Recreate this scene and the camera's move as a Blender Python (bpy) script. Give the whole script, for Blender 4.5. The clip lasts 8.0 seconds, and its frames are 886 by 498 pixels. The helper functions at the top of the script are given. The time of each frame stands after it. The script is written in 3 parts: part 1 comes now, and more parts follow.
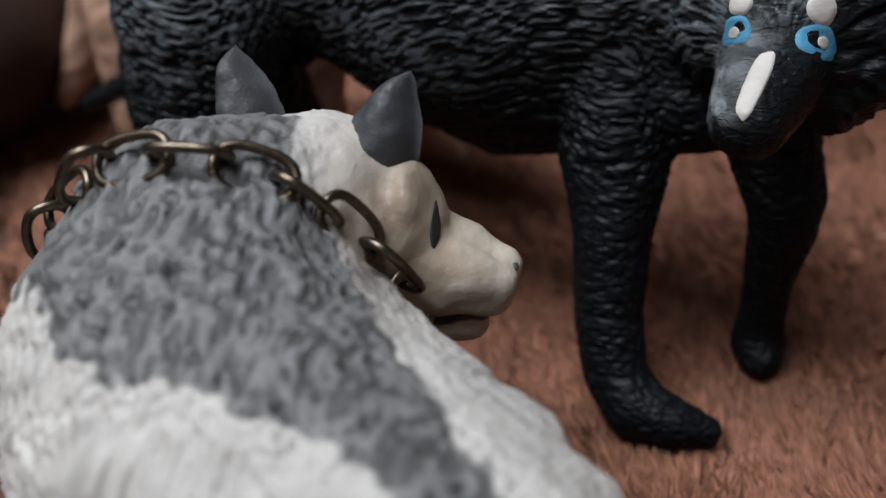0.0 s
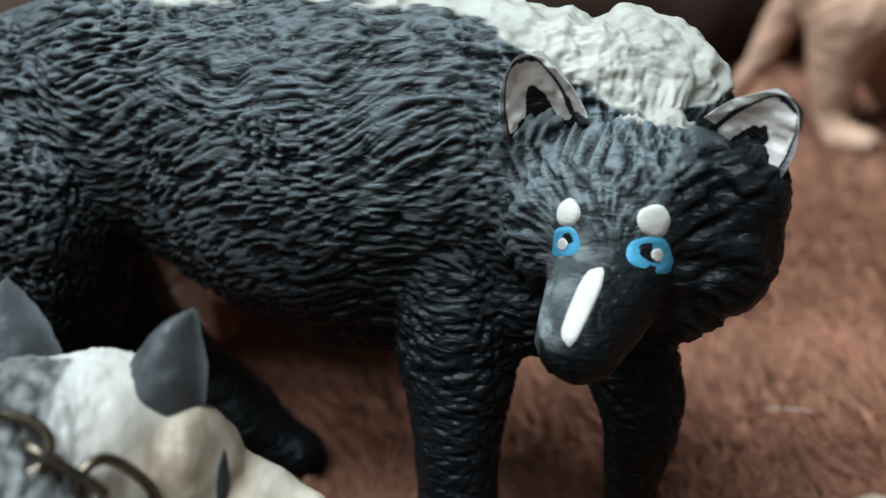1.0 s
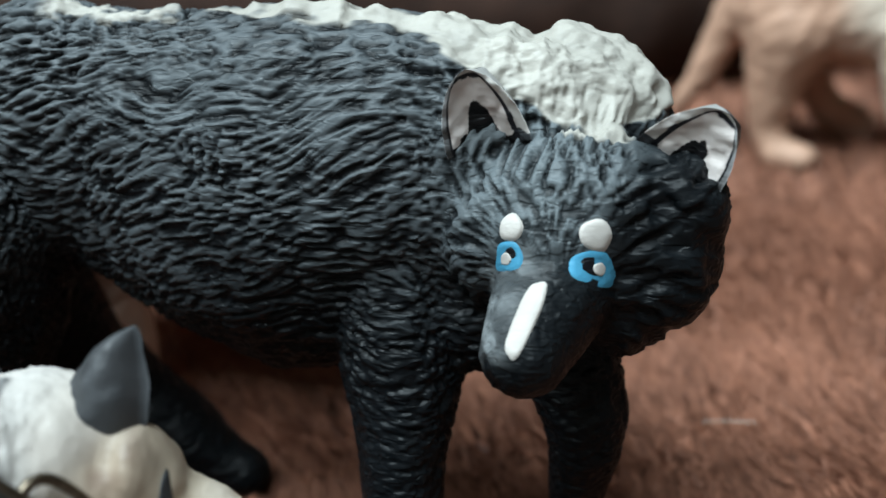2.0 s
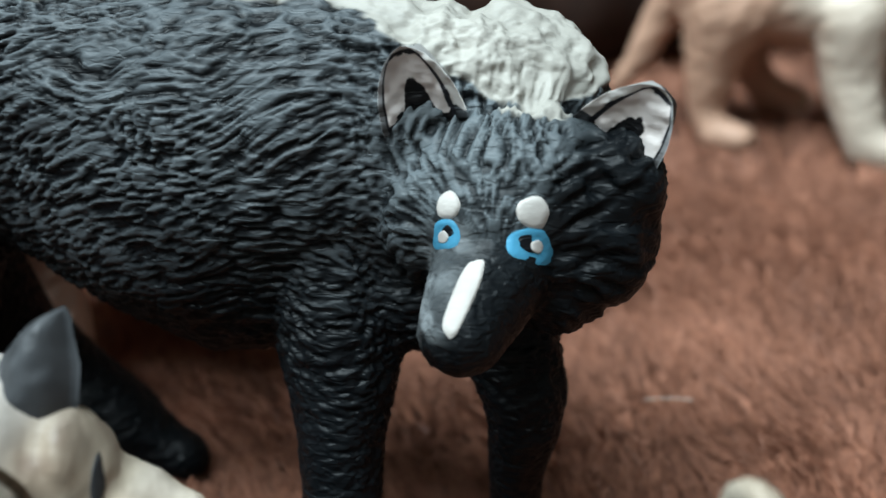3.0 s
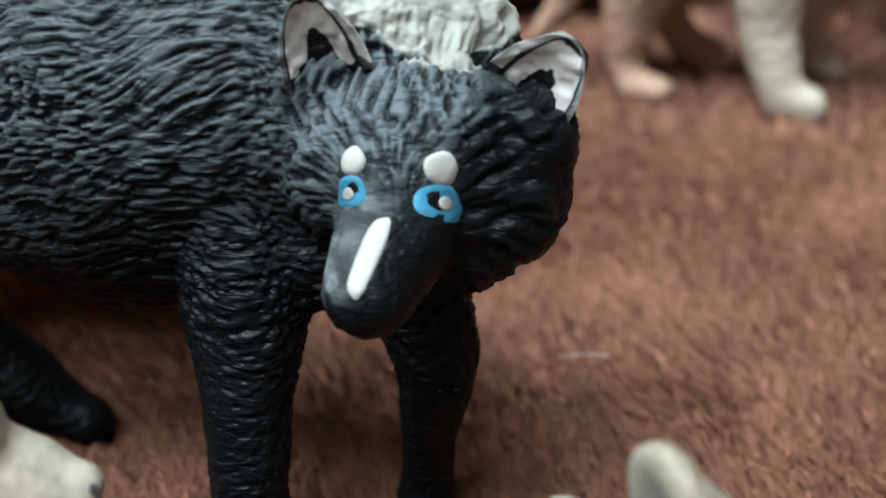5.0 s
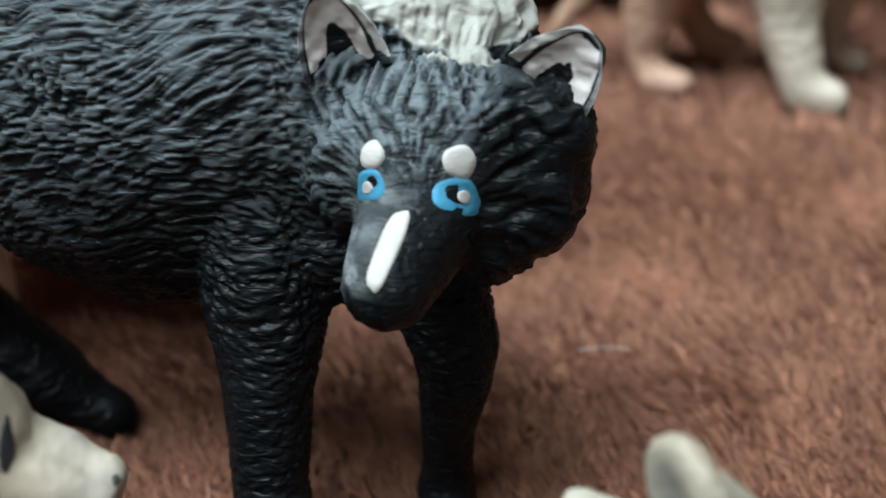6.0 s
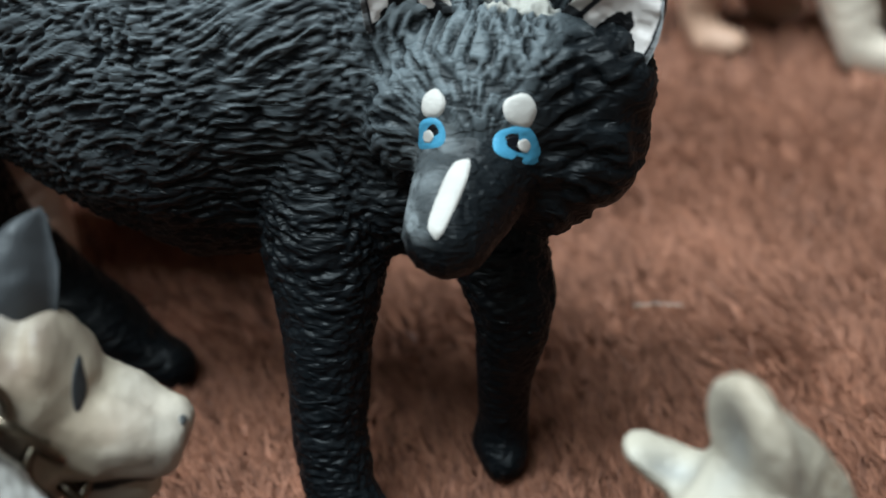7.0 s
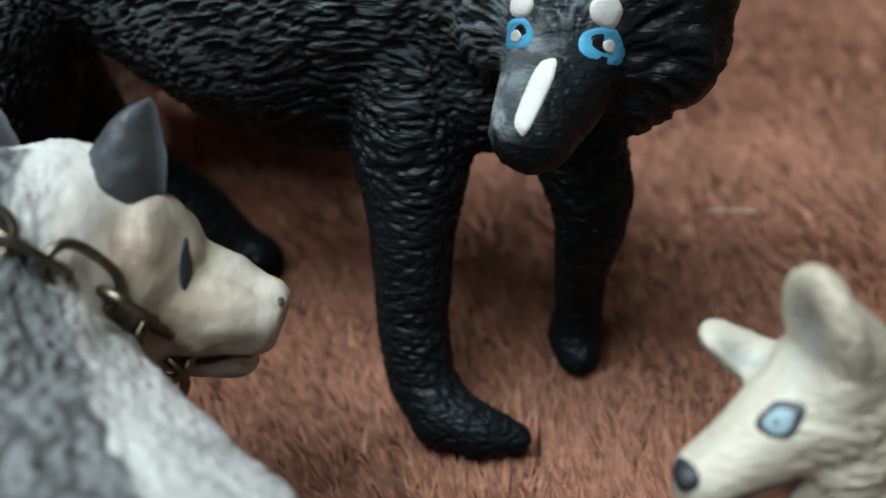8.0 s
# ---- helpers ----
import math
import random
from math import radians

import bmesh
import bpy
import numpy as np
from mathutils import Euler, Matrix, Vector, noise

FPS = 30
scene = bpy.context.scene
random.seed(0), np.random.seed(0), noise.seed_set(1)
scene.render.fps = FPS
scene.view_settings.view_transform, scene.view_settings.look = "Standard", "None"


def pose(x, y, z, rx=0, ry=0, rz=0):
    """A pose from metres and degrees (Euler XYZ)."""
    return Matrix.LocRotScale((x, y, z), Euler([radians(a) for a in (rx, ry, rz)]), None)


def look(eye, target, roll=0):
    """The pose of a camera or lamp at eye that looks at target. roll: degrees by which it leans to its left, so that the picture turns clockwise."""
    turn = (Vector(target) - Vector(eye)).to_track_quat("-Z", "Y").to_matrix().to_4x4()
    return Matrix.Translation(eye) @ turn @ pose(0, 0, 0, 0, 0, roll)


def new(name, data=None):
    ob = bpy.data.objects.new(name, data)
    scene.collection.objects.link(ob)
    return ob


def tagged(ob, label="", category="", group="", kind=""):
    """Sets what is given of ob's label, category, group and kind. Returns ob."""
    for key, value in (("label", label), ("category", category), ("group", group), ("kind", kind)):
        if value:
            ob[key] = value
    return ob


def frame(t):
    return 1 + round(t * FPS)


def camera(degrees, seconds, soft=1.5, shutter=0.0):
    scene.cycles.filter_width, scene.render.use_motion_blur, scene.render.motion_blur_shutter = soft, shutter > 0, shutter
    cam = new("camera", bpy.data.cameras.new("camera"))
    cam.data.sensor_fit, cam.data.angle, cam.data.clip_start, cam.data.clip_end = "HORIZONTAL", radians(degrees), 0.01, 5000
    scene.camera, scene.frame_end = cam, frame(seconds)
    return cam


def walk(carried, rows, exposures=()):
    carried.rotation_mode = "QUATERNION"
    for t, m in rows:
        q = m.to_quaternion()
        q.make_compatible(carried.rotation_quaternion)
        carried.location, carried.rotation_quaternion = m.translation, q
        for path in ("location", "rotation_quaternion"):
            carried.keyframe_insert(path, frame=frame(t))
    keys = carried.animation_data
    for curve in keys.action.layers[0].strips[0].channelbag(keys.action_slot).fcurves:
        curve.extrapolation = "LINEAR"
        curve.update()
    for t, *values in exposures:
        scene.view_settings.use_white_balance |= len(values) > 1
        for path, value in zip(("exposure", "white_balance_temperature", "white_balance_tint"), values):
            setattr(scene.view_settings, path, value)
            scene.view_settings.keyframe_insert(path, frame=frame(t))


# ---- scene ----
# ---------------------------------------------------------------- camera
LENS = 40.0
cam = camera(LENS, 8.0)
cam.data.dof.use_dof = True
cam.data.dof.focus_distance = 0.136
cam.data.dof.aperture_fstop = 16.0
PATH = [
    (0, (-0.136, -13.481, 11.081), (-0.606, -11.85, 10.022), -3.6),
    (0.5, (0.723, -11.946, 11.985), (0.228, -10.314, 10.94), -4.9),
    (1, (1.194, -11.139, 11.891), (0.757, -9.446, 10.92), -3.9),
    (1.5, (1.223, -11.17, 11.885), (0.848, -9.45, 10.937), -3.1),
    (3, (1.294, -11.1, 11.779), (1.033, -9.374, 10.802), -1.8),
    (3.5, (1.548, -10.524, 11.604), (1.408, -8.806, 10.591), -0.5),
    (4, (1.522, -10.592, 11.619), (1.414, -8.881, 10.588), -0.0),
    (4.5, (1.445, -10.64, 11.596), (1.324, -8.936, 10.555), 0.0),
    (6, (1.487, -10.742, 11.626), (1.314, -9.05, 10.573), -0.9),
    (6.5, (1.499, -10.772, 11.656), (1.301, -9.09, 10.591), -1.3),
    (7, (1.337, -10.987, 11.497), (1.095, -9.329, 10.405), -2.0),
    (7.5, (1.241, -11.585, 11.632), (0.935, -9.992, 10.462), -2.5),
    (8, (1.203, -11.59, 11.636), (0.866, -10.028, 10.434), -3.1),
]
C = 0.01                      # the plan below is in centimetres


def cm(v):
    return (v[0] * C, v[1] * C, v[2] * C)


walk(cam, [(t, look(cm(eye), cm(target), roll)) for t, eye, target, roll in PATH],
     exposures=[(0, -0.6, 7000, 24), (0.4, -0.25, 6900, 24), (0.8, 0.0, 6500, 12), (1.2, 0.0, 6500, 10), (6.6, 0.0, 6500, 10), (7.3, -0.1, 6500, 10), (8, -0.12, 6500, 10)])

# ---------------------------------------------------------------- light
world = bpy.data.worlds.new("world")
scene.world = world
world.use_nodes = True
wn = world.node_tree.nodes
sky = wn.new("ShaderNodeTexSky")
sky.sky_type = "NISHITA"
sky.sun_disc = False
sky.sun_elevation = radians(40)
sky.sun_rotation = radians(250)
wn["Background"].inputs["Strength"].default_value = 0.1
world.node_tree.links.new(sky.outputs[0], wn["Background"].inputs["Color"])

win = bpy.data.lights.new("roof_window_light", "AREA")
win.shape, win.size, win.size_y = "RECTANGLE", 1.8, 1.8
win.energy = 165
win.color = (0.78, 0.945, 1.0)
win_ob = new("roof_window_light", win)
win_ob.matrix_world = pose(-0.75, -0.55, 2.42)


# ---------------------------------------------------------------- materials
def mat(name, rough=0.5, metal=0.0):
    m = bpy.data.materials.new(name)
    m.use_nodes = True
    n, l = m.node_tree.nodes, m.node_tree.links
    b = n["Principled BSDF"]
    b.inputs["Roughness"].default_value = rough
    b.inputs["Metallic"].default_value = metal
    return m, n, l, b


def noise_node(n, l, scale, detail=3.0, stretch=(1, 1, 1), coord="Object"):
    tc, mp, no = n.new("ShaderNodeTexCoord"), n.new("ShaderNodeMapping"), n.new("ShaderNodeTexNoise")
    mp.inputs["Scale"].default_value = stretch
    no.inputs["Scale"].default_value = scale
    no.inputs["Detail"].default_value = detail
    l.new(tc.outputs[coord], mp.inputs[0])
    l.new(mp.outputs[0], no.inputs["Vector"])
    return no


def bump(n, l, b, source, strength, distance):
    bp = n.new("ShaderNodeBump")
    bp.inputs["Strength"].default_value = strength
    bp.inputs["Distance"].default_value = distance
    l.new(source, bp.inputs["Height"])
    l.new(bp.outputs[0], b.inputs["Normal"])
    return bp


def painted_plastic(name, rough, grain=2500, depth=0.00006, stretch=(1, 1, 1), vary=0.25, locks=0.0, cover=(0.2, 0.3)):
    """Hand-painted toy: the paint's colour per vertex, fine brush grain and patchy gloss."""
    m, n, l, b = mat(name, rough)
    at = n.new("ShaderNodeAttribute")
    at.attribute_name = "paint"
    big = noise_node(n, l, 160, 3)
    mix = n.new("ShaderNodeMix")
    mix.data_type, mix.blend_type = "RGBA", "MULTIPLY"
    ramp = n.new("ShaderNodeMapRange")
    ramp.inputs["From Min"].default_value, ramp.inputs["From Max"].default_value = 0.3, 0.7
    ramp.inputs["To Min"].default_value, ramp.inputs["To Max"].default_value = 1 - vary, 1.0
    l.new(big.outputs[0], ramp.inputs["Value"])
    mix.inputs["Factor"].default_value = 1.0
    l.new(at.outputs["Color"], mix.inputs["A"])
    l.new(ramp.outputs[0], mix.inputs["B"])
    l.new(mix.outputs["Result"], b.inputs["Base Color"])
    fine = noise_node(n, l, grain, 3, stretch)
    bp = bump(n, l, b, fine.outputs[0], 0.8, depth)
    if locks:
        lo = noise_node(n, l, 950, 1.5, (0.34, 1, 1))
        lo.inputs["Distortion"].default_value = 0.5
        fold = n.new("ShaderNodeMapRange")
        fold.interpolation_type = "SMOOTHSTEP"
        fold.inputs["From Min"].default_value, fold.inputs["From Max"].default_value = 0.38, 0.56
        l.new(lo.outputs[0], fold.inputs["Value"])
        under = n.new("ShaderNodeBump")
        under.inputs["Distance"].default_value = locks
        bare = n.new("ShaderNodeMapRange")      # thick white paint fills the creases
        bare.inputs["From Min"].default_value, bare.inputs["From Max"].default_value = cover
        bare.inputs["To Min"].default_value, bare.inputs["To Max"].default_value = 0.6, 0.0
        l.new(at.outputs["Color"], bare.inputs["Value"])
        l.new(bare.outputs[0], under.inputs["Strength"])
        l.new(fold.outputs[0], under.inputs["Height"])
        l.new(under.outputs[0], bp.inputs["Normal"])
    gl = n.new("ShaderNodeMapRange")
    gl.inputs["From Min"].default_value, gl.inputs["From Max"].default_value = 0.3, 0.7
    gl.inputs["To Min"].default_value, gl.inputs["To Max"].default_value = rough - 0.1, rough + 0.12
    l.new(fine.outputs[0], gl.inputs["Value"])
    l.new(gl.outputs[0], b.inputs["Roughness"])
    return m


def plain(name, color, rough=0.5, metal=0.0, vary=0.2, scale=60, depth=0.0):
    m, n, l, b = mat(name, rough, metal)
    no = noise_node(n, l, scale, 5)
    cr = n.new("ShaderNodeValToRGB")
    cr.color_ramp.elements[0].position, cr.color_ramp.elements[1].position = 0.3, 0.7
    cr.color_ramp.elements[0].color = (*[c * (1 - vary) for c in color], 1)
    cr.color_ramp.elements[1].color = (*[min(1, c * (1 + vary)) for c in color], 1)
    l.new(no.outputs[0], cr.inputs[0])
    l.new(cr.outputs[0], b.inputs["Base Color"])
    if depth:
        bump(n, l, b, no.outputs[0], 0.6, depth)
    return m


M_BLACK = painted_plastic("black_toy_paint", 0.44, 1700, 0.00012, (0.4, 1, 1), 0.2, 0.00022)
M_BLACK.node_tree.nodes["Principled BSDF"].inputs["Specular IOR Level"].default_value = 0.18
M_GREY = painted_plastic("grey_white_toy_paint", 0.55, 2600, 0.00007)
M_PUP = painted_plastic("cream_toy_paint", 0.5, 2600, 0.00004, vary=0.12, locks=0.00012, cover=(2.0, 3.0))
M_PALE = painted_plastic("pale_toy_paint", 0.5, 1800, 0.00004, vary=0.15)
M_CHAIN = plain("dark_bronze_metal", (0.15, 0.12, 0.09), 0.34, 1.0, 0.35, 900, 0.00003)
M_WALL = plain("wall_paint", (0.13, 0.11, 0.09), 0.8, 0, 0.05, 8)
M_CEIL = plain("ceiling_paint", (0.34, 0.33, 0.31), 0.85, 0, 0.04, 8)
M_FLOOR = plain("floor_wood", (0.16, 0.10, 0.06), 0.5, 0, 0.3, 6)
M_LEAF = plain("green_plastic", (0.03, 0.19, 0.055), 0.4, 0, 0.3, 200, 0.0001)
M_BACKDROP = plain("dark_brown_backdrop", (0.042, 0.018, 0.011), 0.9, 0, 0.3, 90, 0.001)
M_HAIR = plain("white_hair", (0.75, 0.68, 0.6), 0.4, 0, 0.1, 400)


def pile_material(name, dark, light):
    """Plush pile: strands vary one by one and in slow patches."""
    m, n, l, b = mat(name, 0.75)
    gm = n.new("ShaderNodeNewGeometry")
    patch = noise_node(n, l, 45, 4)
    add = n.new("ShaderNodeMath")
    add.operation = "ADD"
    half = n.new("ShaderNodeMath")
    half.operation, half.inputs[1].default_value = "MULTIPLY", 0.55
    l.new(gm.outputs["Random Per Island"], half.inputs[0])
    l.new(half.outputs[0], add.inputs[0])
    sub = n.new("ShaderNodeMath")
    sub.operation, sub.inputs[1].default_value = "MULTIPLY_ADD", 0.8
    sub.inputs[2].default_value = -0.13
    l.new(patch.outputs[0], sub.inputs[0])
    tuft = noise_node(n, l, 520, 2)
    more = n.new("ShaderNodeMath")
    more.operation, more.inputs[1].default_value = "MULTIPLY_ADD", 0.75
    shift = n.new("ShaderNodeMath")
    shift.operation, shift.inputs[1].default_value = "SUBTRACT", 0.4
    l.new(tuft.outputs[0], more.inputs[0])
    l.new(sub.outputs[0], more.inputs[2])
    l.new(more.outputs[0], shift.inputs[0])
    l.new(shift.outputs[0], add.inputs[1])
    cr = n.new("ShaderNodeValToRGB")
    cr.color_ramp.elements[0].color, cr.color_ramp.elements[1].color = (*dark, 1), (*light, 1)
    l.new(add.outputs[0], cr.inputs[0])
    l.new(cr.outputs[0], b.inputs["Base Color"])
    b.inputs["Sheen Weight"].default_value = 0.06
    b.inputs["Sheen Roughness"].default_value = 0.4
    return m


M_RUG = pile_material("rug_backing", (0.045, 0.016, 0.010), (0.12, 0.05, 0.034))
M_PILE = pile_material("rug_pile", (0.092, 0.032, 0.018), (0.50, 0.209, 0.125))


# ---------------------------------------------------------------- sculpting helpers
def rnd3(ix, iy, iz):
    h = (ix.astype(np.int64) * 374761393 + iy.astype(np.int64) * 668265263 + iz.astype(np.int64) * 2147483647) & 0x7FFFFFFF
    h = ((h ^ (h >> 13)) * 1274126177) & 0x7FFFFFFF
    h = ((h ^ (h >> 16)) * 1103515245) & 0x7FFFFFFF
    return ((h >> 8) & 0xFFFF) / 65535.0


def vnoise(p):
    """Smooth value noise, 0 to 1, on an (n, 3) array."""
    i = np.floor(p)
    f = p - i
    f = f * f * f * (f * (f * 6 - 15) + 10)
    i = i.astype(np.int64)
    out = np.zeros(len(p))
    for dx in (0, 1):
        for dy in (0, 1):
            for dz in (0, 1):
                w = (f[:, 0] if dx else 1 - f[:, 0]) * (f[:, 1] if dy else 1 - f[:, 1]) * (f[:, 2] if dz else 1 - f[:, 2])
                out += w * rnd3(i[:, 0] + dx, i[:, 1] + dy, i[:, 2] + dz)
    return out


def strokes(p, flow, across, along, seed=0.0):
    """Ridged locks of fur, 0 to 1: across and along are a lock's width and length in cm."""
    d = np.array(flow, float)
    d /= np.linalg.norm(d)
    u = p @ d
    rest = p - np.outer(u, d)
    wob = (vnoise(p * 0.7 + 17.3 + seed) - 0.5)[:, None] * 0.55 + (vnoise(p * 2.0 + 5.1 + seed) - 0.5)[:, None] * 0.1
    q = (rest + wob * np.array((0.6, 0.9, 1.0))) / across + np.outer(u / along, d) + seed
    a = vnoise(q * 1.25)
    b = vnoise(q * 0.9 + 31.7)
    return 0.62 * smooth01(a, 0.15, 0.85) + 0.38 * (1 - np.abs(2 * b - 1))


def radial_strokes(p, centre, right, up, count, along, seed=0.0):
    """Locks that fan out from a centre, count of them to a radian."""
    d = p - np.array(centre)
    a, b = d @ np.array(right), d @ np.array(up)
    r = np.hypot(a, b)
    th = np.arctan2(b, a) + (vnoise(p * 1.3 + seed) - 0.5) * 0.35 + (vnoise(p * 3.1 + seed) - 0.5) * 0.05
    q = np.stack([np.cos(th) * count, np.sin(th) * count, r / along], 1) + seed
    return 0.62 * smooth01(vnoise(q), 0.15, 0.85) + 0.38 * (1 - np.abs(2 * vnoise(q * 0.8 + 31.7) - 1))


def smooth01(x, a, b):
    t = np.clip((x - a) / (b - a), 0, 1)
    return t * t * (3 - 2 * t)


def ball(bm, c, r, turn=None):
    m = Matrix.Translation(c)
    if turn:
        m = m @ Euler([radians(a) for a in turn]).to_matrix().to_4x4()
    r = (r, r, r) if isinstance(r, (int, float)) else r
    bmesh.ops.create_icosphere(bm, subdivisions=3, radius=1, matrix=m @ Matrix.Diagonal((*r, 1)))


def limb(bm, pts, flat=(1, 1, 1)):
    """A tapering limb through (x, y, z, radius); flat squeezes its section."""
    for a, b in zip(pts, pts[1:]):
        la = (Vector(b[:3]) - Vector(a[:3])).length
        n = max(2, int(la / (0.35 * min(a[3], b[3]) * min(flat))))
        for k in range(n + 1):
            s = k / n
            c = [a[j] + (b[j] - a[j]) * s for j in range(4)]
            bmesh.ops.create_icosphere(bm, subdivisions=2, radius=c[3], matrix=Matrix.Translation(c[:3]) @ Matrix.Diagonal((*flat, 1)))


def sculpt(bm, voxel, smoothing, levels):
    """Melts overlapping forms into one skin; returns vertices (n, 3), normals and quads."""
    me = bpy.data.meshes.new("clay")
    bm.to_mesh(me)
    bm.free()
    ob = new("clay", me)
    r = ob.modifiers.new("r", "REMESH")
    r.mode, r.voxel_size, r.use_smooth_shade = "VOXEL", voxel, True
    s = ob.modifiers.new("s", "SMOOTH")
    s.factor, s.iterations = 0.5, smoothing
    if levels:
        d = ob.modifiers.new("d", "SUBSURF")
        d.levels = d.render_levels = levels
    dg = bpy.context.evaluated_depsgraph_get()
    dg.update()
    out = bpy.data.meshes.new_from_object(ob.evaluated_get(dg))
    bpy.data.objects.remove(ob)
    bpy.data.meshes.remove(me)
    return out


def coords(me):
    p = np.empty(len(me.vertices) * 3)
    me.vertices.foreach_get("co", p)
    return p.reshape(-1, 3)


def normals(me):
    p = np.empty(len(me.vertices) * 3)
    me.vertex_normals.foreach_get("vector", p)
    return p.reshape(-1, 3)


def put_coords(me, p):
    me.vertices.foreach_set("co", p.astype(np.float32).ravel())
    me.update()


class Skin:
    """Gathers a figure's skin and its painted additions in one mesh (cm), colours per vertex."""

    def __init__(self, me, colors):
        self.p = [coords(me)]
        self.c = [colors]
        self.count = len(self.p[0])
        k = len(me.polygons)
        tot = np.empty(k, np.int32)
        me.polygons.foreach_get("loop_total", tot)
        idx = np.empty(len(me.loops), np.int32)
        me.loops.foreach_get("vertex_index", idx)
        self.tot, self.idx = [tot], [idx]
        from mathutils.bvhtree import BVHTree
        self.tree = BVHTree.FromPolygons([tuple(v) for v in self.p[0]], [tuple(f) for f in np.split(idx, np.cumsum(tot)[:-1])])
        bpy.data.meshes.remove(me)

    def add(self, pts, faces, cols):
        self.p.append(np.array(pts, float))
        self.c.append(np.array(cols, float))
        self.tot.append(np.array([len(f) for f in faces], np.int32))
        self.idx.append(np.array([i for f in faces for i in f], np.int32) + self.count)
        self.count += len(pts)

    def surface(self, point, way):
        """The place and normal where the skin is met from outside, going along way through point."""
        w = Vector(way).normalized()
        loc, nor, _, _ = self.tree.ray_cast(Vector(point) - w * 4.0, w)
        return (loc, nor) if loc else (Vector(point), -w)

    def dab(self, point, way, up, rx, ry, color, height=0.05, turn=0.0, power=2.0, rings=5, round_=28, rag=0.04, lift=0.004):
        """A thick dab of paint, rx by ry (half sizes), laid on the skin."""
        w = Vector(way).normalized()
        right = w.cross(Vector(up)).normalized()
        upv = right.cross(w).normalized()
        ct, st = math.cos(radians(turn)), math.sin(radians(turn))
        spots, faces = [], []
        for k in range(rings + 1):
            for j in range(round_ if k else 1):
                a = 2 * math.pi * j / round_
                ca, sa = math.cos(a), math.sin(a)
                den = (abs(ca) ** power + abs(sa) ** power) ** (1 / power)
                wob = 1 + rag * math.sin(3 * a + point[0] * 9) + rag * 0.6 * math.sin(5 * a + 1)
                s = k / rings
                ex, ey = rx * ca / den * s * wob, ry * sa / den * s * wob
                q = Vector(point) + right * (ex * ct - ey * st) + upv * (ex * st + ey * ct)
                loc, nor = self.surface(q, w)
                spots.append((q, s, ex, ey, (loc - q).dot(w)))
        # the paint levels out the fur beneath it
        e = np.array([(1, ex, ey, ex * ex, ex * ey, ey * ey) for _, _, ex, ey, _ in spots])
        depth = np.array([sp[4] for sp in spots])
        fit_ = e @ np.linalg.lstsq(e, depth, rcond=None)[0]
        pts = []
        for (q, s, _, _, d0), d1 in zip(spots, fit_):
            dome = math.sqrt(max(0.0, 1 - s * s))
            pts.append(q + w * (d1 - lift - 0.004 - height * dome) if s < 0.999 else q + w * (max(d0, d1) + 0.02))
        for j in range(round_):
            faces.append((0, 1 + j, 1 + (j + 1) % round_))
            for k in range(1, rings):
                a0, b0 = 1 + (k - 1) * round_, 1 + k * round_
                faces.append((a0 + j, b0 + j, b0 + (j + 1) % round_, a0 + (j + 1) % round_))
        self.add([tuple(v) for v in pts], faces, [color] * len(pts))

    def ear(self, base, tip, facing, width, cup, thick, paint, form=(2.6, 0.62), fine=1, belly=(0.68, 1.1)):
        """A cupped ear: paint(s, t, inside) gives its colour, s from root to tip, t from -1 to 1 across."""
        b, ax = Vector(base), Vector(tip) - Vector(base)
        ln = ax.length
        ax.normalize()
        side = ax.cross(Vector(facing)).normalized()
        n = side.cross(ax).normalized()
        if n.dot(Vector(facing)) < 0:
            n = -n
        rows, cols = 22 * fine, 24 * fine + 1
        pts, colr, faces = [], [], []
        for layer in (0, 1):
            for i in range(rows):
                s = i / (rows - 1)
                wd = width * (1 - s ** form[0]) ** form[1] * (belly[0] + belly[1] * s * (1 - s))
                for j in range(cols):
                    t = 2 * j / (cols - 1) - 1
                    hollow = cup * (1 - t * t) * (1 - s) ** 0.45
                    q = b + ax * (ln * s) + side * (wd * t) - n * hollow
                    edge = min(1.0, (1 - abs(t)) * 5, (1 - s) * 8)
                    if layer:
                        q = q - n * (thick * edge)
                    else:
                        q = q + n * (0.02 * edge)
                    jit = vnoise(np.array([[q.x * 8, q.y * 8, q.z * 8]]))[0] - 0.5
                    q = q + n * (jit * 0.06)
                    pts.append(tuple(q))
                    colr.append(paint(s, t, layer == 0))
        nn = rows * cols
        for layer in (0, 1):
            o = layer * nn
            for i in range(rows - 1):
                for j in range(cols - 1):
                    f = (o + i * cols + j, o + i * cols + j + 1, o + (i + 1) * cols + j + 1, o + (i + 1) * cols + j)
                    faces.append(f if layer == 0 else f[::-1])
        for i in range(rows - 1):
            for j, flip in ((0, 0), (cols - 1, 1)):
                f = (i * cols + j, (i + 1) * cols + j, nn + (i + 1) * cols + j, nn + i * cols + j)
                faces.append(f if not flip else f[::-1])
        for j in range(cols - 1):
            faces.append(((rows - 1) * cols + j, (rows - 1) * cols + j + 1, nn + (rows - 1) * cols + j + 1, nn + (rows - 1) * cols + j))
        self.add(pts, faces, colr)

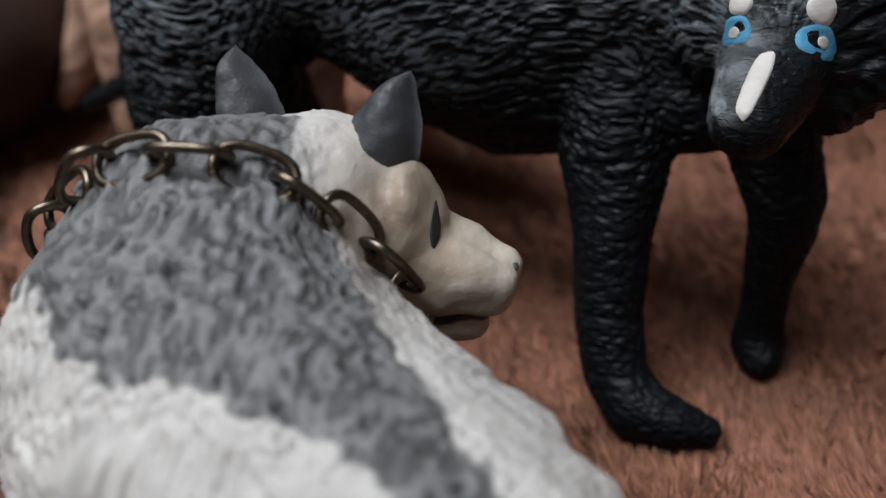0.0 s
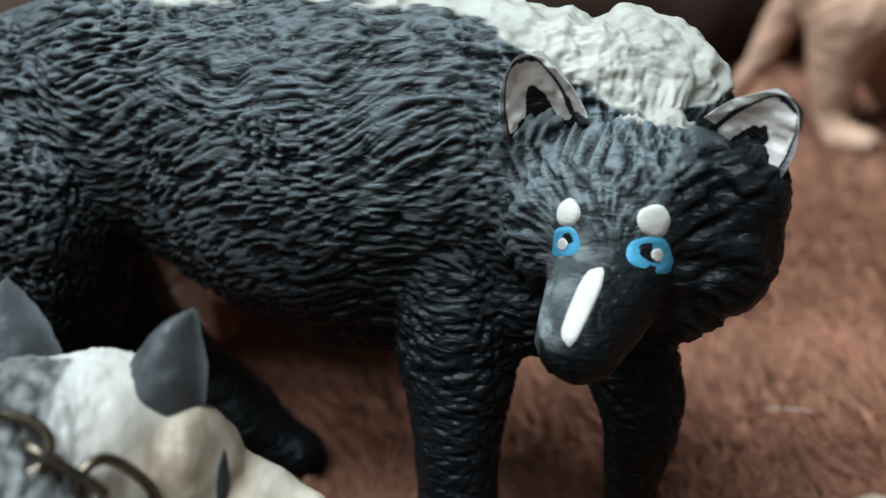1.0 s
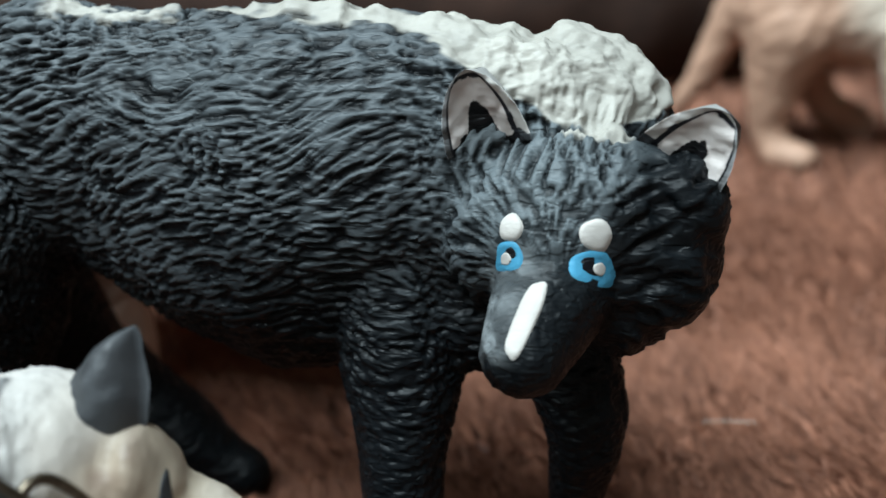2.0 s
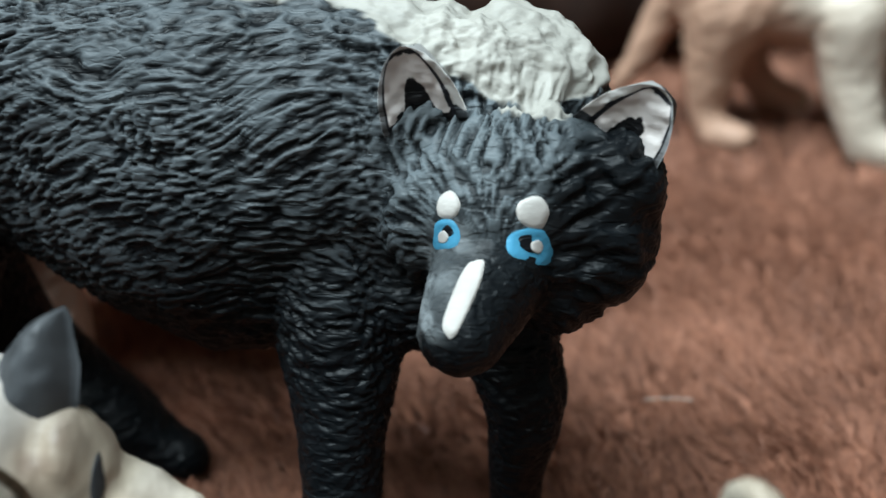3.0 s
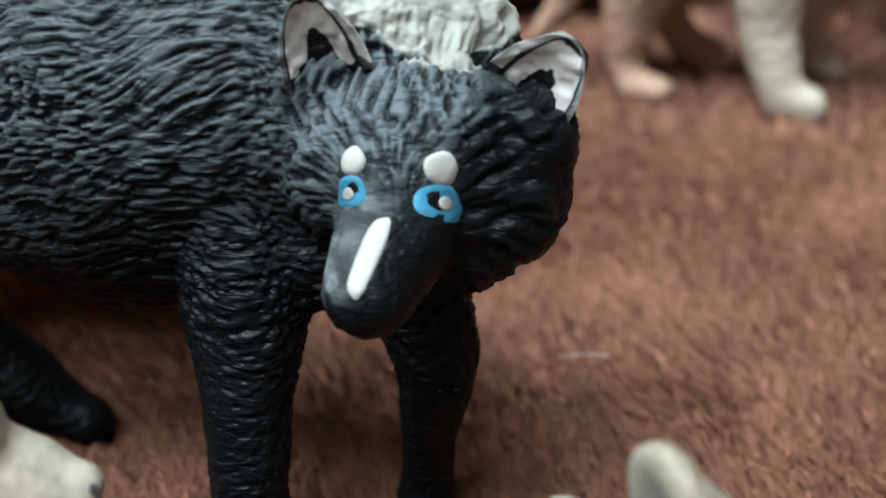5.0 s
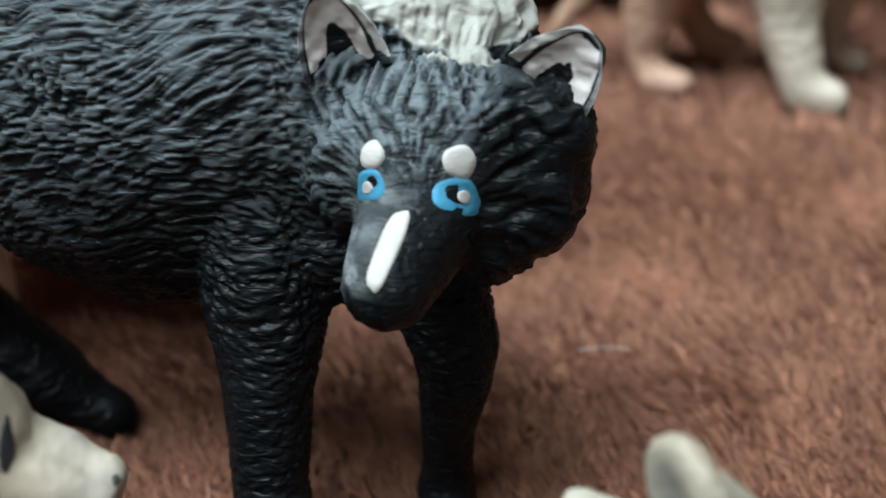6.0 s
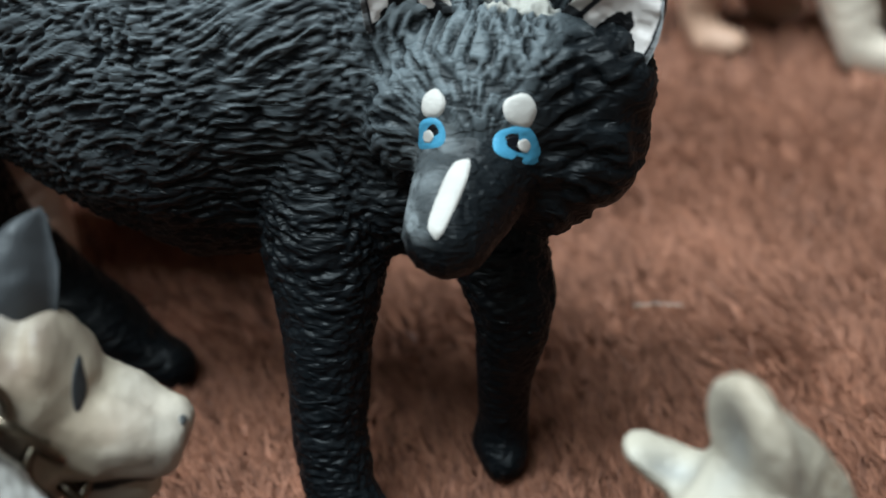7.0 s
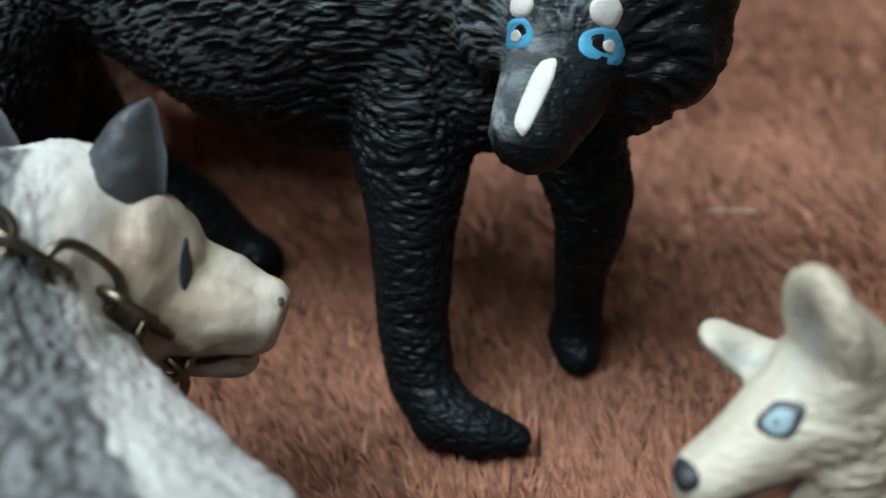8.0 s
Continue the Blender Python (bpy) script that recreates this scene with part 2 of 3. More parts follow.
    def finish(self, name, material, m=None):
        p = np.concatenate(self.p) * C
        cols = np.concatenate(self.c)
        tot, idx = np.concatenate(self.tot), np.concatenate(self.idx)
        me = bpy.data.meshes.new(name)
        me.vertices.add(len(p))
        me.vertices.foreach_set("co", p.astype(np.float32).ravel())
        me.loops.add(len(idx))
        me.loops.foreach_set("vertex_index", idx)
        me.polygons.add(len(tot))
        me.polygons.foreach_set("loop_start", np.concatenate(([0], np.cumsum(tot)[:-1])).astype(np.int32))
        me.polygons.foreach_set("use_smooth", np.ones(len(tot), bool))
        me.update(calc_edges=True)
        at = me.color_attributes.new("paint", "FLOAT_COLOR", "POINT")
        at.data.foreach_set("color", np.concatenate([cols, np.ones((len(cols), 1))], 1).astype(np.float32).ravel())
        me.materials.append(material)
        me.validate()
        return new(name, me)


def lerp(a, b, w):
    return np.asarray(a) * (1 - w[:, None]) + np.asarray(b) * w[:, None]


# ---------------------------------------------------------------- room
def box_mesh(name, lo, hi, material, bev=0.0):
    bm = bmesh.new()
    bmesh.ops.create_cube(bm, size=1)
    for v in bm.verts:
        v.co = Vector([lo[k] + (v.co[k] + 0.5) * (hi[k] - lo[k]) for k in range(3)])
    if bev:
        bmesh.ops.bevel(bm, geom=bm.edges[:], offset=bev, segments=2, affect="EDGES")
    me = bpy.data.meshes.new(name)
    bm.to_mesh(me)
    bm.free()
    me.materials.append(material)
    return new(name, me)


X0, X1, Y0, Y1, H = -2.0, 2.0, -2.2, 2.0, 2.4
tagged(box_mesh("floor", (X0 - 0.1, Y0 - 0.1, -0.05), (X1 + 0.1, Y1 + 0.1, -0.008), M_FLOOR), "plain brown wooden floor under the rug", "floor", kind="structure")
tagged(box_mesh("wall_south", (X0, Y0 - 0.1, 0), (X1, Y0, H), M_WALL), "plain painted room wall facing the rug", "wall", kind="structure")
tagged(box_mesh("wall_east", (X1, Y0 - 0.1, 0), (X1 + 0.1, Y1 + 0.1, H), M_WALL), "plain painted room wall beside the rug", "wall", kind="structure")
tagged(box_mesh("wall_north", (X0, Y1, 0), (X1, Y1 + 0.1, H), M_WALL), "plain painted room wall behind the rug", "wall", kind="structure")
tagged(box_mesh("wall_west", (X0 - 0.1, Y0 - 0.1, 0), (X0, Y1 + 0.1, H), M_WALL), "plain painted room wall along the rug", "wall", kind="structure")


def ceiling_with_window():
    """Ceiling with a roof window's opening."""
    bm = bmesh.new()
    x0, x1, y0, y1 = -1.7, 0.2, -1.5, 0.4
    for lo, hi in (((X0 - 0.1, Y0 - 0.1), (x0, Y1 + 0.1)), ((x1, Y0 - 0.1), (X1 + 0.1, Y1 + 0.1)), ((x0, Y0 - 0.1), (x1, y0)), ((x0, y1), (x1, Y1 + 0.1))):
        lo, hi = (*lo, H), (*hi, H + 0.1)
        for v in bmesh.ops.create_cube(bm, size=1)["verts"]:
            v.co = Vector([lo[k] + (v.co[k] + 0.5) * (hi[k] - lo[k]) for k in range(3)])
    me = bpy.data.meshes.new("ceiling")
    bm.to_mesh(me)
    bm.free()
    me.materials.append(M_CEIL)
    return new("ceiling", me)


tagged(ceiling_with_window(), "plain white room ceiling with a roof window opening", "ceiling", kind="structure")


# ---------------------------------------------------------------- rug
def rug_height(x, y):
    p = np.stack([x * 0.35, y * 0.35, np.zeros_like(x)], 1)
    return (vnoise(p) - 0.5) * 0.25 - 0.28


def build_rug():
    nx, ny = 150, 150
    gx = np.sinh(np.linspace(-3.2, 3.2, nx)) / math.sinh(3.2) * 135 + 2
    gy = np.sinh(np.linspace(-3.2, 3.2, ny)) / math.sinh(3.2) * 150 + 8
    X, Y = np.meshgrid(gx, gy)
    x, y = X.ravel(), Y.ravel()
    z = rug_height(x, y)
    p = np.stack([x, y, z], 1) * C
    i = np.arange(nx * ny).reshape(ny, nx)
    f = np.stack([i[:-1, :-1], i[:-1, 1:], i[1:, 1:], i[1:, :-1]], -1).reshape(-1, 4)
    me = bpy.data.meshes.new("rug")
    me.from_pydata(p.tolist(), [], f.tolist())
    me.materials.append(M_RUG)
    me.polygons.foreach_set("use_smooth", np.ones(len(f), bool))
    return tagged(new("rug", me), "reddish brown plush rug covering the floor", "rug", kind="structure")


rug = build_rug()


def build_pile():
    """Strands of the pile, bent blades in combed patches."""
    rng = np.random.default_rng(5)
    roots, tips, wides, each = [], [], [], 14
    for n, lo, hi, spread in ((10500, (-7, -3), (9.5, 13), 0.105), (6500, (-16, 0), (22, 34), 0.22)):
        c = np.stack([rng.uniform(lo[0], hi[0], n), rng.uniform(lo[1], hi[1], n)], 1)
        q = np.stack([c[:, 0] * 0.5, c[:, 1] * 0.5, np.zeros(n)], 1)
        lean = 2.5 + 1.3 * (vnoise(q) - 0.5) + rng.normal(0, 0.3, n)
        reach = 0.2 + 0.34 * vnoise(q * 1.7 + 9) + rng.normal(0, 0.06, n)
        tip = c + np.stack([np.cos(lean), np.sin(lean)], 1) * reach[:, None]
        roots.append(np.repeat(c, each, 0) + rng.normal(0, spread, (n * each, 2)))
        tips.append(np.repeat(tip, each, 0) + rng.normal(0, spread * 0.33, (n * each, 2)))
        wides.append(rng.uniform(0.16, 0.3, n * each) * spread)
    xy, tip = np.concatenate(roots), np.concatenate(tips)
    n = len(xy)
    ln = rng.uniform(0.38, 0.6, n)
    wd = np.concatenate(wides)
    turn = rng.uniform(-0.9, 0.9, n)
    s = np.stack([np.cos(turn), np.sin(turn)], 1)
    z0 = rug_height(xy[:, 0], xy[:, 1]) - 0.03
    V = []
    for frac, wfrac in ((0, 1.0), (0.55, 0.85), (1.0, 0.12)):
        out = (tip - xy) * frac ** 1.5
        up = z0 + ln * frac * (1 - 0.12 * frac)
        for sign in (-1, 1):
            o = xy + out + s * (sign * wd * wfrac)[:, None]
            V.append(np.concatenate([o, up[:, None]], 1))
    V = np.stack(V, 1).reshape(-1, 3) * C
    b = (np.arange(n) * 6)[:, None]
    F = np.concatenate([b + np.array([0, 1, 3, 2]), b + np.array([2, 3, 5, 4])], 1).reshape(-1, 4)
    me = bpy.data.meshes.new("rug_pile")
    me.vertices.add(len(V))
    me.vertices.foreach_set("co", V.astype(np.float32).ravel())
    me.loops.add(F.size)
    me.loops.foreach_set("vertex_index", F.astype(np.int32).ravel())
    me.polygons.add(len(F))
    me.polygons.foreach_set("loop_start", (np.arange(len(F)) * 4).astype(np.int32))
    me.polygons.foreach_set("use_smooth", np.ones(len(F), bool))
    me.update(calc_edges=True)
    me.materials.append(M_PILE)
    return tagged(new("rug_pile", me), "short reddish brown plush pile of the rug", "rug pile", kind="stuff")


pile = build_pile()

# ---------------------------------------------------------------- black wolf figurine
BLACK = np.array((0.0045, 0.006, 0.0075))
SHEEN = np.array((0.118, 0.134, 0.145))
CHALK = np.array((0.51, 0.485, 0.435))


def black_wolf():
    bm = bmesh.new()
    limb(bm, [(-7.35, 2.4, 5.55, 1.85), (-6.3, 2.2, 6.0, 1.75), (-5.2, 2.1, 5.75, 1.9), (-4.0, 2.1, 5.4, 2.3), (-3.2, 2.1, 5.28, 2.5), (-1.5, 2.05, 5.5, 2.2), (-0.4, 1.9, 5.9, 1.55)], (1, 0.63, 1))
    # near and far forelegs
    limb(bm, [(-1.9, 1.9, 4.9, 1.25), (-1.8, 1.15, 3.8, 0.84), (-1.8, 0.5, 2.6, 0.55), (-1.75, 0.1, 1.5, 0.46), (-1.6, -0.25, 0.7, 0.45), (-1.3, -0.5, 0.4, 0.46), (-0.75, -0.62, 0.28, 0.36), (-0.35, -0.62, 0.2, 0.26)])
    limb(bm, [(-0.4, 2.0, 4.9, 0.95), (0.1, 1.5, 3.8, 0.62), (0.40, 1.1, 2.9, 0.52), (0.40, 1.05, 2.5, 0.48), (0.30, 1.15, 1.7, 0.40), (0.27, 1.3, 0.8, 0.38), (0.25, 1.3, 0.4, 0.42), (0.32, 1.05, 0.28, 0.33)])
    # hind legs
    limb(bm, [(-7.7, 1.7, 4.9, 1.45), (-7.8, 1.4, 3.7, 1.25), (-7.9, 1.2, 2.8, 0.95), (-8.3, 1.1, 1.9, 0.6), (-8.1, 1.0, 0.9, 0.45), (-7.7, 0.8, 0.35, 0.42), (-7.1, 0.7, 0.25, 0.35)])
    limb(bm, [(-8.2, 2.9, 4.6, 1.2), (-7.8, 2.9, 3.2, 0.85), (-7.3, 2.9, 2.0, 0.72), (-6.5, 2.9, 1.25, 0.7), (-5.8, 2.8, 0.8, 0.62), (-5.2, 2.7, 0.4, 0.45), (-4.8, 2.6, 0.3, 0.36)])
    # tail
    limb(bm, [(-8.6, 2.6, 5.4, 0.6), (-9.0, 2.9, 4.2, 0.5), (-9.8, 3.3, 3.1, 0.3), (-10.5, 3.5, 2.75, 0.2), (-11.3, 3.6, 2.35, 0.13)])
    # head, ruff, muzzle
    ball(bm, (0.3, 1.1, 5.6), (1.34, 0.95, 1.08))
    ball(bm, (1.34, 1.05, 5.78), (0.62, 0.6, 0.72))
    ball(bm, (0.97, 1.0, 5.2), (0.98, 0.75, 0.88))
    ball(bm, (-0.95, 1.35, 4.2), (0.9, 0.7, 0.8))
    ball(bm, (0.7, 0.95, 4.78), (0.78, 0.65, 0.75))
    ball(bm, (-0.55, 0.95, 5.35), (0.72, 0.65, 0.85))
    ball(bm, (0.1, 2.2, 6.2), (1.2, 0.95, 1.2))
    ball(bm, (0.08, 0.55, 5.6), (0.8, 0.52, 0.62))
    limb(bm, [(0.12, 0.45, 5.08, 0.7), (-0.02, 0.0, 4.92, 0.62), (-0.13, -0.32, 4.76, 0.53), (-0.14, -0.42, 4.74, 0.51)])
    me = sculpt(bm, 0.052, 10, 1)
    p, n = coords(me), normals(me)
    x, y, z = p.T
    # locks of fur, by the way they lie
    body = strokes(p, (-1, 0.1, -0.36), 0.055, 0.24)
    rising = strokes(p, (-1, 0.1, 0.12), 0.055, 0.24, 13.0)
    swirl = smooth01(vnoise(p * 0.5 + 33) + 0.12 * np.sin(x * 1.3 + z), 0.4, 0.62)
    body = body * (1 - swirl) + rising * swirl
    down = strokes(p, (-0.9, 0.2, -0.5), 0.07, 0.15, 3.0)
    fan = ((0.08, 0.0, 5.2), (1, 0, 0.03), (0, 0.6, 0.8))
    face = radial_strokes(p, *fan, 22, 0.13, 7.0)
    d_face = np.linalg.norm((p - np.array((0.05, 0.2, 5.4))) / np.array((1.5, 1.4, 1.6)), axis=1)
    w_head = smooth01(x, -1.4, -0.9) * smooth01(z, 3.9, 4.4) * (1 - smooth01(d_face, 1.2, 1.6))
    w_cheek = smooth01(x, 0.6, 1.1) * w_head
    cheek = radial_strokes(p, *fan, 14, 0.26, 11.0)
    coarse = strokes(p, (-1, 0.1, -0.2), 0.10, 0.38, 9.0)
    mixw = smooth01(vnoise(p * 0.55 + 90), 0.3, 0.7)
    body = body * (1 - 0.6 * mixw) + coarse * 0.6 * mixw
    crown = strokes(p, (0.3, 0.75, 0.6), 0.07, 0.42, 21.0)
    w_crown = smooth01(z + 0.3 * (vnoise(p * 2) - 0.5), 6.05, 6.4)
    face = face * (1 - w_crown) + crown * w_crown
    h = body * (1 - w_head) + w_head * ((1 - w_cheek) * face + w_cheek * cheek)
    low = 1 - smooth01(z, 2.0, 4.0)
    h = h * (1 - 0.35 * low) + 0.35 * low * down
    muzzle = np.linalg.norm((p - np.array((0.0, -0.1, 4.85))) / np.array((0.82, 0.95, 0.82)), axis=1)
    h = 0.6 * h + 0.4 * smooth01(h, 0.12, 0.78)
    calm = smooth01(muzzle, 0.85, 1.3)
    amp = 0.092 * (0.08 + 0.92 * calm) * (1 + 0.1 * w_head) * (1 - 0.55 * low) * (1 + 0.45 * w_cheek)
    for e in ((-0.37, 0.15, 5.58), (0.53, 0.12, 5.51), (-0.36, 0.3, 5.86), (0.55, 0.3, 5.8)):
        amp = amp * (0.15 + 0.85 * smooth01(np.linalg.norm(p - np.array(e), axis=1), 0.25, 0.5))
    amp = amp * (0.55 + 0.85 * vnoise(p * 0.8 + 50)) * (1 - 0.35 * np.exp(-((x + 4.6) / 1.4) ** 2 - ((z - 6.3) / 0.9) ** 2))
    lump = vnoise(p * 0.9 + 3) - 0.5
    # white mane along the back and over the neck, edged in brush points
    rim = (vnoise(p * np.array((1.6, 1.6, 1.6)) + 40) - 0.5) * 0.5 + (vnoise(p * np.array((3.5, 9, 9)) + 60) - 0.5) * 0.5
    edge = np.interp(x, (-6.2, -5.0, -3.2, -1.7, -1.0, -0.3, 0.3, 1.2), (7.60, 7.62, 7.66, 7.58, 7.28, 6.9, 6.62, 6.56))
    white = smooth01(z + rim * 0.22 - edge, -0.025, 0.025) * smooth01(y + rim * 0.5, 1.0, 1.1) * smooth01(x, -6.35, -6.05)
    knobs = 0.5 * (1 - np.abs(2 * vnoise(p * 2.6 + 80) - 1)) + 0.5 * smooth01(vnoise(p * np.array((4.2, 4.2, 3.2)) + 12), 0.2, 0.8)
    disp = amp * (h - 0.5) * (1 - 0.6 * white) + 0.12 * lump * calm + white * (0.14 * (knobs - 0.45) + 0.08 * (vnoise(p * 6.5) - 0.5) * smooth01(x, -2.5, -0.5))
    p = p + n * disp[:, None]
    put_coords(me, p)
    # Drybrushed ridges; light from above painted in, right face kept dark as shade
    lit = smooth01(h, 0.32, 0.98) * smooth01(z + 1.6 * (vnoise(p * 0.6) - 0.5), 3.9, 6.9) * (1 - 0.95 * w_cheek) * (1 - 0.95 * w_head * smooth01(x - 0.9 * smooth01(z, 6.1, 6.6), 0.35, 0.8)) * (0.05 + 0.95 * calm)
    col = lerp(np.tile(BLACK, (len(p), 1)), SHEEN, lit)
    # Grey forehead brushwork, with its lit crown and shaded right side painted in
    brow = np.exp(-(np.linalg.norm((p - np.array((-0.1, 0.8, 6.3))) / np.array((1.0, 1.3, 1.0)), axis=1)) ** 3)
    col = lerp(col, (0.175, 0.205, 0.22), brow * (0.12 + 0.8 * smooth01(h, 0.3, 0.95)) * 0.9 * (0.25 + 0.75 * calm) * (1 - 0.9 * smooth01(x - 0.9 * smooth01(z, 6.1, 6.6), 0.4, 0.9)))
    # Grey muzzle smears, brighter where the lit upper left is painted in
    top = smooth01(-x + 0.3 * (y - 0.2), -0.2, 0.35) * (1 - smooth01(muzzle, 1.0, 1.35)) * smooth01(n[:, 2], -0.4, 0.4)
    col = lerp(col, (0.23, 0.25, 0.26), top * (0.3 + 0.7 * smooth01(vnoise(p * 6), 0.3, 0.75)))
    col = lerp(col, BLACK, smooth01(-y, 0.62, 0.7) * smooth01(-z, -4.9, -4.8))
    col = lerp(col, CHALK * (0.88 + 0.12 * knobs[:, None]), white)
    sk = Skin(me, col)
    way, up = (0.02, 0.80, -0.60), (0, 0.4, 1)
    blue, white_dab, ink = (0.075, 0.33, 0.52), (0.66, 0.62, 0.58), (0.008, 0.009, 0.012)
    sk.dab((-0.35, 0.3, 5.85), way, up, 0.145, 0.165, white_dab, 0.035)
    sk.dab((0.55, 0.3, 5.80), way, up, 0.185, 0.185, white_dab, 0.035)
    sk.dab((-0.37, 0.15, 5.58), way, up, 0.18, 0.175, blue, 0.012, power=3, rag=0.03)
    sk.dab((0.53, 0.12, 5.51), way, up, 0.265, 0.21, blue, 0.012, turn=-6, power=2.3, rag=0.05)
    sk.dab((-0.35, 0.15, 5.60), way, up, 0.085, 0.095, ink, 0.008, lift=0.012)
    sk.dab((0.52, 0.12, 5.54), way, up, 0.14, 0.11, ink, 0.008, lift=0.012, turn=-10)
    sk.dab((-0.40, 0.15, 5.55), way, up, 0.075, 0.075, white_dab, 0.012, lift=0.022)
    sk.dab((0.60, 0.12, 5.51), way, up, 0.075, 0.08, white_dab, 0.012, lift=0.022)
    sk.dab((-0.11, -0.37, 5.12), way, up, 0.125, 0.46, white_dab, 0.03, turn=-17, power=3.2, rings=7, round_=40, rag=0.03)

    def ear_paint(inner):
        """White rim on the inner edge, a black line, then a pinkish white arch over a black hollow."""
        def paint(s, t, inside):
            v = vnoise(np.array([[s * 9 + 3, t * 4, 2.0 + inner]]))[0]
            u = t * inner
            if not inside:
                return (0.02, 0.022, 0.026) if u < 0.8 else (0.4, 0.39, 0.38)
            if u > 0.76 - 0.05 * v or s > 0.94:
                return (0.70, 0.67, 0.64) if s > 0.06 + 0.2 * v else (0.05, 0.055, 0.06)
            if u < -0.88:
                g = 0.10 + 0.25 * smooth01(s + 0.3 * v, 0.35, 0.8)
                return (g, g, g * 1.02)
            if u > 0.60 + 0.04 * v or u < -0.80 - 0.03 * v or s > 0.87 + 0.03 * v:
                return (0.02, 0.021, 0.026)
            if s < 0.56 - 3.0 * (t + 0.05 * inner) ** 2 + 0.2 * (v - 0.5) or s < 0.05 + 0.16 * v:
                return (0.008, 0.008, 0.009)
            return (0.76, 0.69, 0.66)
        return paint

    sk.ear((-0.66, 0.88, 6.50), (-0.90, 0.86, 7.42), (-0.08, -0.8, 0.5), 0.49, 0.20, 0.24, ear_paint(1), (2.0, 0.6), fine=3, belly=(0.98, 0.0))
    sk.ear((1.27, 0.95, 6.22), (1.86, 0.80, 7.02), (0.05, -0.84, 0.45), 0.54, 0.20, 0.24, ear_paint(-1), (2.0, 0.6), fine=3, belly=(0.98, 0.0))
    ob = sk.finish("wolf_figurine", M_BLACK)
    return tagged(ob, "black painted toy wolf with white mane and blue-ringed eyes", "figurine", group="toy animals")


black_wolf()

# ---------------------------------------------------------------- grey wolf figurine


def grey_wolf():
    bm = bmesh.new()
    limb(bm, [(-5.0, -2.9, 4.5, 1.1), (-5.6, -3.5, 4.1, 1.68), (-5.4, -4.5, 3.3, 2.2), (-4.6, -5.3, 2.95, 2.3), (-3.1, -6.2, 2.75, 2.2), (-1.8, -7.3, 2.75, 2.0), (-0.7, -8.3, 2.8, 1.75)])
    for lx, ly in ((-6.6, -4.4), (-4.0, -3.7), (-2.4, -9.4), (-0.4, -7.6)):
        limb(bm, [(lx, ly, 2.4, 0.95), (lx, ly + 0.1, 1.2, 0.55), (lx, ly + 0.2, 0.4, 0.45), (lx, ly + 0.6, 0.25, 0.35)])
    limb(bm, [(-0.4, -9.4, 3.4, 0.6), (0.3, -10.2, 2.8, 0.6), (0.6, -10.6, 1.6, 0.3)])
    ball(bm, (-4.6, -2.55, 4.6), (0.95, 0.9, 0.9))
    ball(bm, (-4.1, -2.65, 4.15), (0.8, 0.8, 0.85))
    ball(bm, (-3.62, -2.6, 4.42), (0.42, 0.62, 0.38), (0, 30, 0))
    ball(bm, (-3.52, -2.62, 4.62), (0.2, 0.5, 0.5), (0, -12, 0))
    ball(bm, (-3.95, -2.75, 3.65), (0.55, 0.6, 0.55))
    for dy in (-0.2, 0.2):
        limb(bm, [(-3.6, -2.58 + dy, 4.0, 0.42), (-3.05, -2.55 + dy, 3.82, 0.36), (-2.7, -2.5 + dy * 0.8, 3.66, 0.3)])
        limb(bm, [(-3.5, -2.58 + dy, 3.7, 0.4), (-3.05, -2.55 + dy, 3.6, 0.33), (-2.72, -2.5 + dy * 0.8, 3.5, 0.27)])
    limb(bm, [(-3.6, -2.6, 3.3, 0.42), (-3.2, -2.6, 3.12, 0.3), (-2.98, -2.6, 3.06, 0.22)])
    me = sculpt(bm, 0.07, 4, 1)
    p, n = coords(me), normals(me)
    x, y, z = p.T
    fur = strokes(p, (0.15, -1, -0.5), 0.095, 0.22, 2.0)
    nub = strokes(p, (0.2, -0.8, -0.8), 0.07, 0.16, 5.0)
    along, lat = ((x + 5.2) - (y + 3.6)) * 0.707, ((x + 5.2) + (y + 3.6)) * 0.707
    rim = (vnoise(p * 1.7 + 21) - 0.5) * 0.35 + (vnoise(p * np.array((7, 3, 7)) + 9) - 0.5) * 0.35
    right = np.interp(along, (-1.0, 0.4, 1.0, 1.9, 2.85, 3.6, 4.6, 6.0), (1.3, 0.62, 0.6, 0.56, 0.38, 0.26, 0.15, 0.1))
    left = np.interp(along, (-1.2, 0.0, 1.3, 1.9, 2.4, 3.06, 3.7, 4.4, 6.0), (2.0, 2.15, 2.06, 1.9, 1.6, 1.1, 0.68, 0.55, 0.5))
    saddle = smooth01(np.minimum(right - lat, left + lat) + rim * 0.6, -0.03, 0.04) * smooth01(z + rim * 0.3, 3.3, 3.45) * smooth01(-y + rim * 0.4 - 0.15 * (x + 4.6), 2.5, 2.6)
    d_head = np.linalg.norm((p - np.array((-3.7, -2.6, 4.0))) / np.array((1.9, 1.35, 1.7)), axis=1)
    head = 1 - smooth01(d_head, 0.8, 1.05)
    pits = smooth01(vnoise(p * np.array((5.5, 4.6, 5.5)) + 70), 0.84, 0.93)
    fur = 0.65 * fur + 0.35 * smooth01(fur, 0.1, 0.8)
    disp = (0.07 * (fur - 0.5) * saddle - 0.12 * pits * saddle + 0.085 * (nub - 0.5) * (1 - saddle) * (1 - 0.6 * smooth01(lat, 0.1, 0.6))) * (1 - 0.75 * head) + 0.10 * (vnoise(p * 1.2) - 0.5) + 0.04 * (vnoise(p * 4.0) - 0.5)
    p = p + n * disp[:, None]
    put_coords(me, p)
    stain = smooth01(vnoise(p * 1.1 + 13), 0.45, 0.75)
